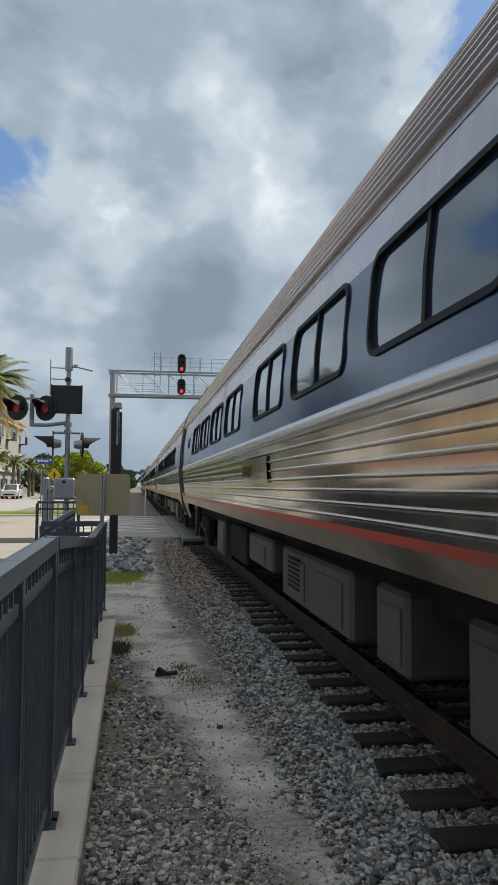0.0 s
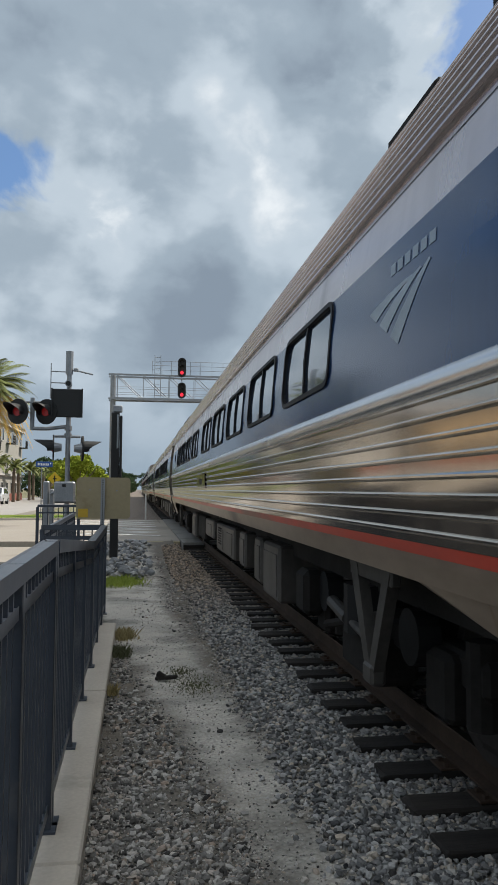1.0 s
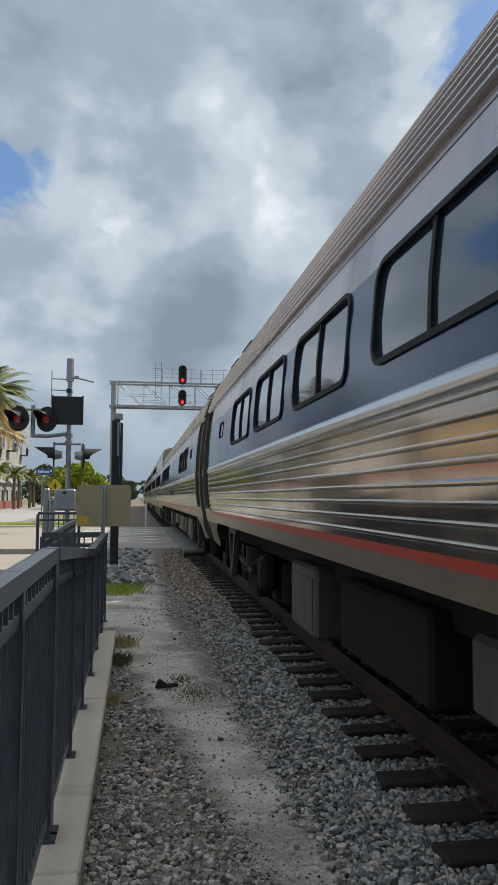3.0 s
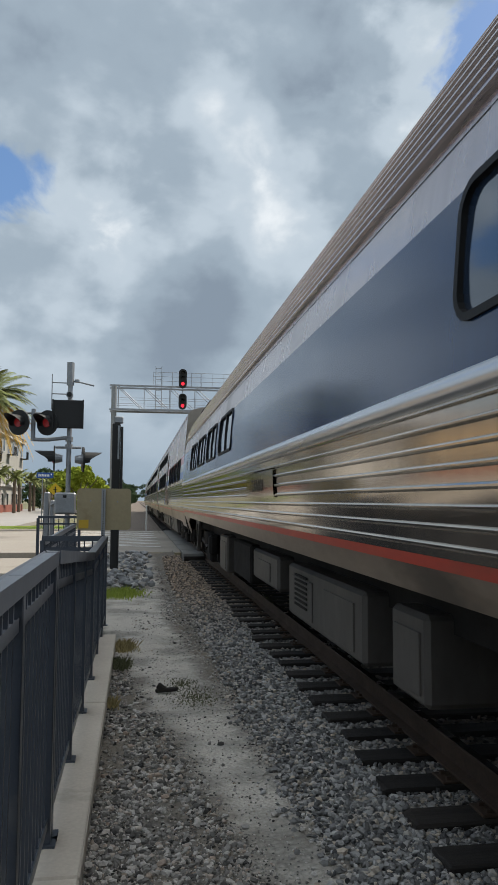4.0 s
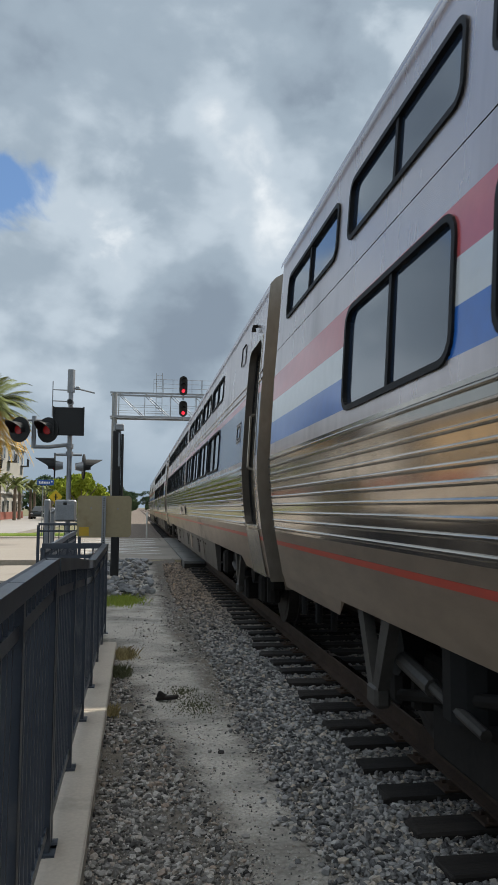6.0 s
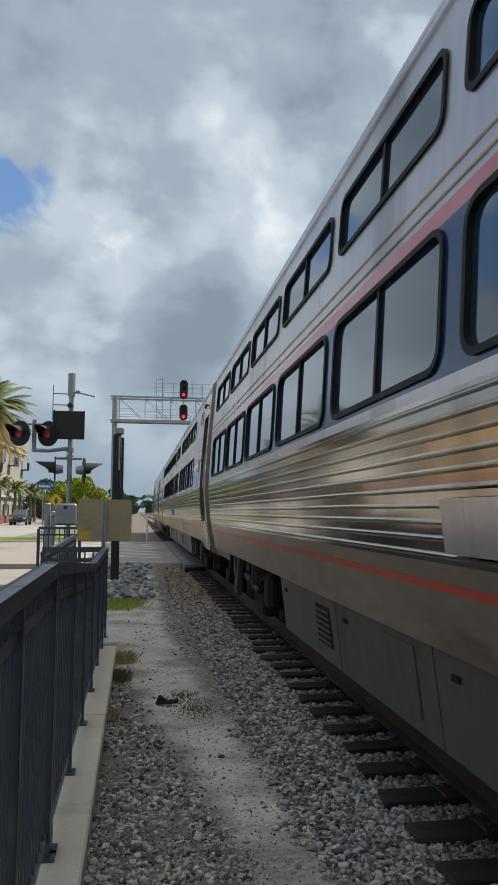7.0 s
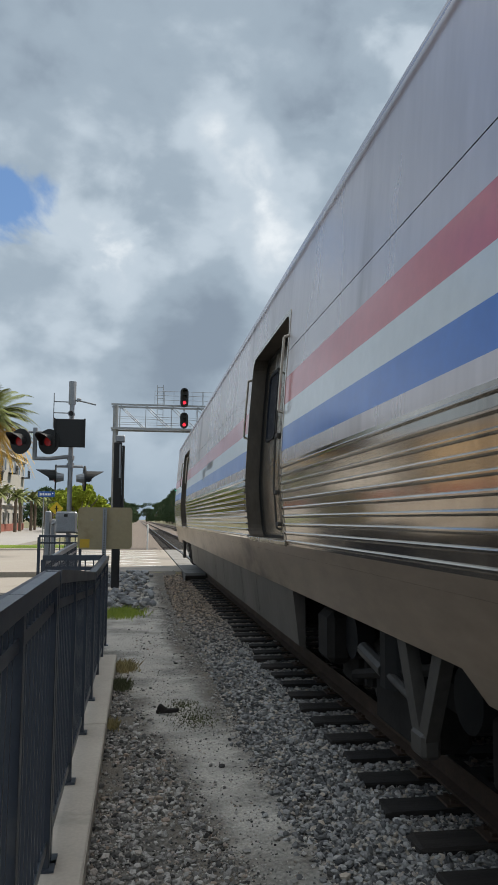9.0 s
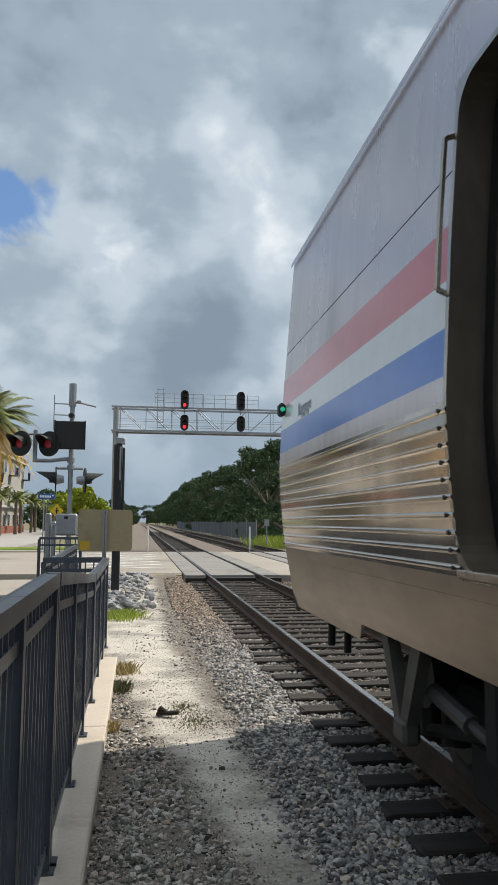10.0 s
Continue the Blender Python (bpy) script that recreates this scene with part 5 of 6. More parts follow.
def build_fence():
    X = -0.42
    railing("black steel railing with square balusters on a concrete kerb",
            [(X, -1.6, 1.45), (X, -0.5, 1.45), (X, 0.6, 1.45), (X, 1.7, 1.455), (X, 2.8, 1.46), (X, 3.9, 1.465)], 0.05)
    railing("black steel railing sloping down with the ramp", [(X, 3.98, 1.463), (X, 5.1, 1.385), (X, 6.22, 1.30), (X, 7.33, 1.225)], 0.05)
    railing("black steel railing along the foot of the ramp", [(X, 7.41, 1.223), (X, 8.5, 1.225), (X, 9.55, 1.23), (X, 10.5, 1.235)], 0.03)
    railing("short black railing across the end of the ramp", [(X - 0.06, 10.56, 1.23), (-1.26, 10.56, 1.23)], 0.0)
    railing("black railing of the lower ramp flight", [(-1.27, 10.64, 1.17), (-1.27, 12.4, 1.19), (-1.27, 14.1, 1.22), (-1.27, 15.9, 1.24)], 0.0)
    railing("black railing panel beside the signal mast", [(-2.05, 16.3, 1.40), (-1.2, 16.3, 1.40)], 0.0)
    kerb = thing("kerb", "weathered pale concrete kerb under the railing", "kerb", kind="structure")
    for y0, y1 in ((-3.0, 0.62), (0.63, 3.55), (3.56, 6.48), (6.49, 9.7)):
        bm = B()
        box(bm, -0.66, -0.225, y0, y1, -0.2, 0.05, 0.012)
        part("kerb_block", bm, CONCRETE, kerb)
    slab("pavement", -1.44, -0.665, -3, 16, -0.16, 0.02, PAVING, "concrete walkway behind the railing", "paving")


build_fence()


# ---- signals and signs ----
def flasher(root, x, y, z, turn, material):
    m = pose(x, y, z, 0, 0, turn)
    bm = B()
    tube(bm, (0, 0.0, 0), (0, 0.035, 0), 0.29, seg=28)
    head = part("backplate", bm, BLACK, root, "round black flasher backplate", m)
    bm = B()
    tube(bm, (0, 0.03, 0), (0, 0.20, 0), 0.12, 0.08, seg=14)
    part("lamp_housing", bm, GALV, head)
    bm = B()
    tube(bm, (0, -0.02, 0), (0, 0.0, 0), 0.105, seg=20)
    part("lens", bm, material, head, "red flasher lens")
    bm = B()
    n = 12
    rows = []
    for k in range(n + 1):
        a = radians(-25 + 230 * k / n)
        far = 0.42 * (0.3 + 0.7 * max(0.0, math.sin(a)))
        rows.append([bm.verts.new((0.165 * math.cos(a), q, 0.165 * math.sin(a))) for q in (0.0, -far)] +
                    [bm.verts.new((0.172 * math.cos(a), q, 0.172 * math.sin(a))) for q in (-far, 0.0)])
    for a, b in zip(rows, rows[1:]):
        for i in range(4):
            bm.faces.new((a[i], a[(i + 1) % 4], b[(i + 1) % 4], b[i]))
    part("visor", bm, BLACK, head, "black hood over the lens")


def build_crossing_mast():
    x, y = -1.56, 17.5
    root = thing("crossing_signal", "galvanised level crossing signal mast with red flashers", "crossing signal")
    bm = B()
    tube(bm, (x, y, 0), (x, y, 4.5), 0.055, seg=14)
    tube(bm, (x, y, 4.45), (x, y, 4.9), 0.085, seg=14)
    tube(bm, (x, y, 0.0), (x, y, 0.35), 0.12, 0.09, seg=14)
    for z in (2.95, 3.12, 4.42):
        tube(bm, (x, y, z - 0.05), (x, y, z + 0.05), 0.085, seg=12)
    part("mast", bm, GALV, root)
    bm = B()
    pipe(bm, [(x, y - 0.02, 3.16), (-2.02, y - 0.04, 3.10), (-2.36, y - 0.04, 3.10)], 0.045, 10)
    pipe(bm, [(-2.36, y - 0.04, 3.06), (-2.36, y - 0.04, 3.80)], 0.05, 10)
    pipe(bm, [(-2.68, y + 0.1, 3.72), (-1.9, y + 0.1, 3.72)], 0.03, 8)
    pipe(bm, [(-2.68, y + 0.1, 3.72), (-2.68, y + 0.1, 3.5)], 0.03, 8)
    pipe(bm, [(-2.05, y + 0.1, 3.72), (-2.05, y + 0.1, 3.5)], 0.03, 8)
    part("bracket", bm, GALV, root)
    flasher(root, -2.68, y - 0.10, 3.48, -32, RED_DIM)
    flasher(root, -2.05, y - 0.12, 3.48, -32, RED_DIM)
    # the pair that faces the street
    bm = B()
    pipe(bm, [(-1.86, y, 2.93), (-1.28, y, 2.93)], 0.03, 8)
    part("cross_arm", bm, GALV, root)
    flasher(root, -1.90, y, 2.68, -84, RED_DIM)
    flasher(root, -1.22, y + 0.02, 2.66, 100, RED_DIM)
    bm = B()
    box(bm, -1.92, -1.24, y - 0.22, y - 0.10, 3.36, 4.0, 0.012)
    panel = part("blank_sign", bm, BLACK, root, "square black unlit message sign")
    for a in ((-1.93, -1.90, 3.35, 4.01), (-1.26, -1.23, 3.35, 4.01)):
        bm = B()
        box(bm, a[0], a[1], y - 0.25, y - 0.20, a[2], a[3])
        part("hood", bm, BLACK, panel)
    bm = B()
    tube(bm, (x, y - 0.06, 4.13), (x, y - 0.20, 4.13), 0.075, seg=18)
    bell = part("bell", bm, GALV, root, "small round grey bell")
    bm = B()
    tube(bm, (x, y - 0.20, 4.13), (x, y - 0.215, 4.13), 0.055, seg=18)
    part("bell_face", bm, BLACK, bell)
    for z in (4.16, 4.42):
        bm = B()
        tube(bm, (x, y, z), (-1.98, y, z + 0.01), 0.014, seg=6)
        part("aerial_arm", bm, GALV, root)
    bm = B()
    tube(bm, (-1.97, y, 3.8), (-1.97, y, 4.62), 0.012, seg=6)
    part("aerial", bm, GALV, root)
    bm = B()
    pipe(bm, [(x, y, 4.46), (-1.40, y, 4.46), (-1.02, y - 0.1, 4.36)], 0.02, 6)
    box(bm, -1.46, -1.36, y - 0.06, y + 0.06, 4.44, 4.51, 0.01)
    part("sensor_arm", bm, GALV, root)
    bm = B()
    box(bm, -1.83, -1.36, y - 0.28, y - 0.06, 1.41, 1.9, 0.035)
    ctl = part("control_box", bm, GALV, root, "grey control cabinet on the mast")
    bm = B()
    box(bm, -1.80, -1.39, y - 0.292, y - 0.281, 1.45, 1.80, 0.004)
    part("lid", bm, GALV, ctl)
    bm = B()
    box(bm, -1.64, -1.56, y - 0.31, y - 0.292, 1.78, 1.84, 0.006)
    part("latch", bm, BLACK, ctl)


build_crossing_mast()


def build_gate_mechanism():
    root = thing("gate_cabinet", "tall pale equipment cabinet behind the railing", "cabinet")
    bm = B()
    box(bm, -2.18, -2.04, 18.2, 18.4, 0, 1.92, 0.03)
    part("body", bm, GALV, root)
    bm = B()
    box(bm, -2.02, -1.92, 18.15, 18.25, 0, 1.72, 0.02)
    part("door", bm, GALV, root)
    bm = B()
    pipe(bm, [(-2.0, 18.1, 1.6), (-1.75, 18.05, 1.75), (-1.62, 18.0, 1.72)], 0.03, 8)
    part("conduit", bm, GALV, root)


build_gate_mechanism()


def build_black_pole():
    root = thing("black_pole", "black square pole with a pale strip, standing in rubble", "pole")
    bm = B()
    box(bm, -0.60, -0.41, 17.9, 18.1, -0.1, 3.55, 0.02)
    part("post", bm, BLACK, root)
    bm = B()
    box(bm, -0.405, -0.345, 17.92, 18.06, 1.2, 3.48, 0.012)
    part("side_bar", bm, BLACK, root)
    bm = B()
    box(bm, -0.56, -0.35, 17.91, 18.09, 3.56, 3.72, 0.02)
    part("cap", bm, GALV, root, "grey pole cap")
    bm = B()
    box(bm, -0.47, -0.43, 17.885, 17.898, 2.7, 3.5)
    part("strip", bm, GALV, root, "pale strip near the top")
    bm = B()
    box(bm, -0.75, -0.28, 17.75, 18.25, -0.1, 0.13, 0.02)
    part("footing", bm, CONCRETE, root)


build_black_pole()


def build_sign_back():
    root = thing("road_sign", "bare metal back of a sign on a perforated post", "sign")
    y = 10.75
    bm = B()
    loop = [(a - 0.455, b) for a, b in round_loop(0.75, 1.315, 1.895, 0.05)]
    f = [bm.verts.new((a, y - 0.002, b)) for a, b in loop]
    k = [bm.verts.new((a, y + 0.002, b)) for a, b in loop]
    bm.faces.new(f), bm.faces.new(k)
    for i in range(len(f)):
        bm.faces.new((f[i], f[(i + 1) % len(f)], k[(i + 1) % len(f)], k[i]))
    part("sign_plate", bm, SIGN_BACK, root)
    bm = B()
    box(bm, -0.49, -0.435, y - 0.06, y - 0.005, -0.1, 1.89)
    post = part("post", bm, GALV, root)
    for k in range(36):
        bm = B()
        tube(bm, (-0.4625, y - 0.062, 0.72 + 0.0325 * k), (-0.4625, y - 0.058, 0.72 + 0.0325 * k), 0.009, seg=8)
        part("hole", bm, BLACK, post)
    bm = B()
    box(bm, -0.80, -0.665, y - 0.006, y - 0.004, 1.335, 1.455)
    part("sticker", bm, STICKER, root, "faded yellow sticker")
    for x, z in ((-0.64, 1.72), (-0.27, 1.71)):
        bm = B()
        tube(bm, (x, y - 0.012, z), (x, y - 0.002, z), 0.011, seg=8)
        part("bolt", bm, GALV, root)


build_sign_back()


def build_gantry():
    root = thing("signal_gantry", "galvanised lattice signal gantry spanning both tracks", "signal gantry")
    y0, y1 = 44.5, 45.5
    xl, xr, zb, zt = -1.7, 11.6, 7.08, 8.52
    for x in (-1.45, 11.3):
        bm = B()
        tube(bm, (x, 45, -0.1), (x, 45, zt + 0.1), 0.16, seg=16)
        part("column", bm, GALV, root, "round grey steel column")
    for y in (y0, y1):
        for z in (zb, zt):
            bm = B()
            box(bm, xl, xr, y - 0.045, y + 0.045, z - 0.05, z + 0.05)
            part("chord", bm, GALV, root)
        n = 8
        for k in range(n + 1):
            x = -1.2 + 12.3 * k / n
            bm = B()
            tube(bm, (x, y, zb), (x, y, zt), 0.018, seg=6)
            part("upright", bm, GALV, root)
            if k < n:
                x2 = -1.2 + 12.3 * (k + 1) / n
                bm = B()
                tube(bm, (x, y, zt if k < n / 2 else zb), (x2, y, zb if k < n / 2 else zt), 0.022, seg=6)
                part("diagonal", bm, GALV, root)
        for z in (7.45, 7.8):
            bm = B()
            tube(bm, (xl + 0.3, y, z), (xr - 0.3, y, z), 0.011, seg=6)
            part("inner_rail", bm, GALV, root)
    bm = B()
    box(bm, xl + 0.2, xr - 0.2, y0 + 0.05, y1 - 0.05, zb + 0.06, zb + 0.09)
    part("walkway", bm, GALV, root, "grating walkway")
    # handrails above the signals
    for a, b in ((0.85, 3.7), (3.75, 7.1)):
        for z in (8.85, 9.12, 9.38):
            bm = B()
            tube(bm, (a, y0, z), (b, y0, z), 0.013, seg=6)
            part("handrail", bm, GALV, root)
        for x in np.linspace(a, b, 6):
            bm = B()
            tube(bm, (x, y0, zt), (x, y0, 9.4), 0.014, seg=6)
            part("stanchion", bm, GALV, root)
    ladder = part("ladder", pipe(pipe(B(), [(1.0, y0, zb), (1.0, y0, 9.75)], 0.02), [(1.35, y0, zb), (1.35, y0, 9.75)], 0.02), GALV, root)
    for k in range(8):
        bm = B()
        tube(bm, (1.0, y0, 7.3 + 0.33 * k), (1.35, y0, 7.3 + 0.33 * k), 0.015, seg=6)
        part("rung", bm, GALV, ladder)
    for x, lit in ((2.60, True), (6.0, False)):
        for z, h in ((9.0, 1.15), (7.62, 0.95)):
            bm = B()
            loop = round_loop(0.48, z - h / 2, z + h / 2, 0.23)
            f = [bm.verts.new((a + x, y0 - 0.30, b)) for a, b in loop]
            k = [bm.verts.new((a + x, y0 - 0.18, b)) for a, b in loop]
            bm.faces.new(f), bm.faces.new(k)
            for i in range(len(f)):
                bm.faces.new((f[i], f[(i + 1) % len(f)], k[(i + 1) % len(f)], k[i]))
            head = part("signal_head", bm, BLACK, root, "oval black signal head" + (" showing red" if lit else ", dark"))
            for q in (0.28, 0.0, -0.28):
                zz = z + q * h
                on = lit and q < 0
                bm = B()
                tube(bm, (x, y0 - 0.325, zz), (x, y0 - 0.30, zz), 0.10 if on else 0.09, seg=16)
                part("lens", bm, RED_LAMP if on else BLACK, head)
                bm = B()
                for a in range(9):
                    t0, t1 = radians(20 * a), radians(20 * a + 20)
                    vs = [bm.verts.new((x + 0.13 * math.cos(t), yy, zz + 0.13 * math.sin(t))) for t, yy in ((t0, y0 - 0.30), (t1, y0 - 0.30), (t1, y0 - 0.55), (t0, y0 - 0.55))]
                    bm.faces.new(vs)
                part("visor", bm, BLACK, head)
            bm = B()
            tube(bm, (x, y0 - 0.1, z - h / 2 - 0.25), (x, y0 - 0.1, z + 0.1), 0.04, seg=8)
            box(bm, x - 0.22, x + 0.22, y0 - 0.25, y0, z - h / 2 - 0.12, z - h / 2 - 0.04)
            part("bracket", bm, GALV, root)


build_gantry()


def sign_post(name, x, y, top, label, category):
    root = thing(name, label, category)
    bm = B()
    tube(bm, (x, y, -0.1), (x, y, top), 0.03, seg=8)
    part("post", bm, GALV, root)
    return root


def build_small_signs():
    r = sign_post("street_sign", -5.05, 41.5, 3.2, "blue street name sign on a thin grey post", "street sign")
    bm = B()
    box(bm, -5.36, -4.48, 41.44, 41.47, 2.9, 3.2, 0.01)
    plate_ob = part("sign_plate", bm, SIGN_BLUE, r, "blue plate with white bars")
    bm = B()
    for k in range(7):
        box(bm, -5.26 + 0.085 * k, -5.20 + 0.085 * k, 41.434, 41.439, 2.99, 3.1 + 0.03 * (k in (0, 2)))
    box(bm, -4.62, -4.55, 41.434, 41.439, 3.06, 3.14)
    part("lettering", bm, LETTER, plate_ob)
    r = sign_post("warning_sign", -5.25, 50, 2.5, "yellow diamond warning sign with a black figure-like mark", "warning sign")
    r["label"] = "yellow diamond crossing warning sign on a post"
    bm = B()
    box(bm, -0.31, 0.31, -0.01, 0.01, -0.31, 0.31, 0, pose(-5.25, 49.95, 2.4, 0, 45, 0))
    dia = part("sign_plate", bm, SIGN_YELLOW, r)
    bm = B()
    box(bm, -5.29, -5.21, 49.93, 49.938, 2.2, 2.6)
    box(bm, -5.37, -5.13, 49.93, 49.938, 2.36, 2.42)
    part("symbol", bm, BLACK, dia)
    for x, y, h in ((0.53, 41.1, 1.45), (6.3, 42.4, 1.45)):
        root = thing("marker_post", "slim white marker post beside the track", "marker post", group="white marker posts")
        bm = B()
        tube(bm, (x, y, -0.1), (x, y, h), 0.05, 0.045, seg=10)
        part("post", bm, MARK, root)
        bm = B()
        tube(bm, (x, y, h), (x, y, h + 0.03), 0.045, 0.02, seg=10)
        part("cap", bm, MARK, root)
    r = sign_post("track_sign", 7.9, 46, 1.9, "small grey sign on a post beyond the second track", "sign")
    bm = B()
    box(bm, 7.75, 8.05, 45.95, 45.97, 1.5, 1.9)
    part("sign_plate", bm, GALV, r)
    # street lamp with a lantern
    root = thing("street_lamp", "dark lantern street lamp on a slim post", "street lamp")
    x, y = -8.0, 45
    bm = B()
    tube(bm, (x, y, 0), (x, y, 0.6), 0.13, 0.08, seg=10)
    tube(bm, (x, y, 0.6), (x, y, 3.9), 0.055, seg=10)
    part("post", bm, BLACK, root)
    bm = B()
    tube(bm, (x, y, 3.9), (x, y, 4.0), 0.10, 0.2, seg=8)
    tube(bm, (x, y, 4.45), (x, y, 4.8), 0.28, 0.04, seg=8)
    for k in range(4):
        a = radians(45 + 90 * k)
        tube(bm, (x + 0.19 * math.cos(a), y + 0.19 * math.sin(a), 4.0), (x + 0.24 * math.cos(a), y + 0.24 * math.sin(a), 4.45), 0.018, seg=5)
    lantern = part("lantern", bm, BLACK, root)
    bm = B()
    tube(bm, (x, y, 4.0), (x, y, 4.45), 0.15, 0.19, seg=8)
    part("glass", bm, PANE, lantern)


build_small_signs()


# ---- trees and weeds ----
def leaf_cloud(name, centres, per, size, material, seed, flat=0.7):
    """Leaf sprays scattered through blobs: x, y, z, radius."""
    rng = np.random.default_rng(seed)
    verts, faces = [], []
    for cx, cy, cz, r in centres:
        d = rng.normal(size=(per, 3))
        d /= np.linalg.norm(d, axis=1)[:, None]
        p = d * (r * rng.uniform(0.35, 1.08, per) ** 0.6)[:, None] * (1, 1, flat) + (cx, cy, cz)
        u = rng.normal(size=(per, 3)) + d * 0.3
        u /= np.linalg.norm(u, axis=1)[:, None]
        w = np.cross(u, rng.normal(size=(per, 3)))
        w /= np.linalg.norm(w, axis=1)[:, None]
        s = (size * rng.uniform(0.5, 1.3, per))[:, None]
        base = len(verts) * 1
        quad = np.stack([p - u * s, p + w * s * 0.45, p + u * s, p - w * s * 0.45], 1)
        verts.extend(quad.reshape(-1, 3).tolist())
        faces.extend((np.arange(per * 4).reshape(-1, 4) + base).tolist())
    me = bpy.data.meshes.new(name)
    me.from_pydata(verts, [], faces)
    me.materials.append(material)
    return me


def tree(seed, h, spread, material, per=260, blobs=30, size=0.26, label="broad dark green tree in full leaf"):
    rng = random.Random(seed)
    root = thing("tree", label, "tree", group="trees")
    bm = B()
    tube(bm, (0, 0, -0.2), (0.1, 0, h * 0.35), 0.28, 0.18, seg=8)
    limbs = []
    for k in range(6):
        a = radians(60 * k + rng.uniform(-20, 20))
        tip = (math.cos(a) * spread * 0.6, math.sin(a) * spread * 0.6, h * rng.uniform(0.55, 0.8))
        tube(bm, (0.1, 0, h * 0.3), tip, 0.12, 0.04, seg=6)
        limbs.append(tip)
    part("trunk", bm, BARK, root)
    centres = []
    for k in range(blobs):
        z = rng.uniform(0.14, 0.97)
        wide = spread * (1 - abs(z - 0.5) ** 1.8 * 2.2)
        a = rng.uniform(0, 6.28)
        q = rng.uniform(0.2, 0.85) * max(wide, 0.3)
        centres.append((q * math.cos(a), q * math.sin(a), z * h, rng.uniform(0.16, 0.30) * spread))
    part("crown", leaf_cloud("crown", centres, per, size, material, seed), None, root)
    return root


def build_trees():
    rng = random.Random(4)
    kinds = [tree(11, 11.5, 5.5, LEAF), tree(12, 10.0, 5.0, LEAF), tree(13, 12.5, 5.8, LEAF), tree(14, 8.5, 4.6, LEAF)]
    rows = []
    for k in range(30):
        y = 92 + 10.5 * k + rng.uniform(-3, 3)
        rows.append((16.5 - 1.5 * min(k, 6) / 6 + rng.uniform(-1.0, 1.5), y))
        rows.append((23 + rng.uniform(-2, 2), y + 5))
        if k < 8:
            rows.append((31 + rng.uniform(-2, 3), y + rng.uniform(-3, 3)))
            rows.append((40 + rng.uniform(-2, 3), y + rng.uniform(-3, 3)))
    for k, (x, y) in enumerate(rows):
        m = pose(x, y, -0.1, 0, 0, rng.uniform(0, 360))
        if k < 4:
            kinds[k].matrix_basis = m
        else:
            copy_thing(kinds[k % 4], m)
    # far left of the line, and along the street
    small = tree(15, 7.2, 4.0, LEAF, label="round green street tree")
    for k, (x, y) in enumerate(((-5.6, 185), (-5.9, 215), (-7.0, 240), (-4.0, 300), (-3.2, 360), (-15.5, 150), (-14.5, 170), (-16, 138), (-12.2, 185), (-10.0, 205), (-13.2, 158))):
        m = pose(x, y, -0.1, 0, 0, 70 * k)
        if k == 0:
            small.matrix_basis = m
        else:
            copy_thing(small, m)
    # woods that close the distance
    for k in range(26):
        copy_thing(kinds[k % 4], pose(-34 + 1.9 * k + rng.uniform(-1, 1) + (6 if k > 17 else 0), 470 + 7 * (k % 5), -0.1, 0, 0, 33 * k))
    for k in range(14):
        copy_thing(small, pose(-60 + 3.6 * k, 300 + 5 * (k % 3), -0.1, 0, 0, 47 * k))
    lime = tree(21, 6.2, 3.9, LEAF_LIGHT, label="bright lime green street tree")
    lime.matrix_basis = pose(-7.2, 96, -0.1)
    copy_thing(lime, pose(-8.3, 104, -0.1, 0, 0, 120))
    shrub = tree(31, 3.2, 2.2, LEAF, 120, 14, 0.2, "rounded green shrub at the wood's edge")
    for k, (x, y) in enumerate(((11.8, 78), (13.2, 82), (15.5, 80), (18, 84), (12.2, 60), (10.6, 150), (11.2, 96))):
        m = pose(x, y, -0.1, 0, 0, 50 * k)
        if k == 0:
            shrub.matrix_basis = m
        else:
            copy_thing(shrub, m)


build_trees()


def frond(bm_v, bm_f, origin, yaw, rise, length, droop, rng, wide=0.5):
    """A feather frond: a bent rib with narrow leaflets on both sides."""
    n = 36
    ca, sa = math.cos(yaw), math.sin(yaw)
    pts = []
    for k in range(n + 1):
        t = k / n
        r = length * t * (1 - 0.12 * t)
        z = rise * t * length - droop * (t ** 2) * length
        pts.append(Vector(origin) + Vector((ca * r, sa * r, z)))
    for k in range(1, n):
        t = k / n
        w = wide * math.sin(math.pi * min(1, t * 0.9 + 0.12)) + 0.05
        along = (pts[k + 1] - pts[k - 1]).normalized()
        for s in (-1, 1):
            out = (Vector((-sa * s, ca * s, -0.35)) + along * 0.75).normalized()
            tip = pts[k] + out * w * rng.uniform(0.85, 1.1)
            i = len(bm_v)
            bm_v.extend([pts[k] - along * 0.04, pts[k] + along * 0.04, tip])
            bm_f.append((i, i + 1, i + 2))
    for k in range(n):
        i = len(bm_v)
        o = Vector((-sa * 0.02, ca * 0.02, 0))
        bm_v.extend([pts[k] - o, pts[k] + o, pts[k + 1] + o, pts[k + 1] - o])
        bm_f.append((i, i + 1, i + 2, i + 3))


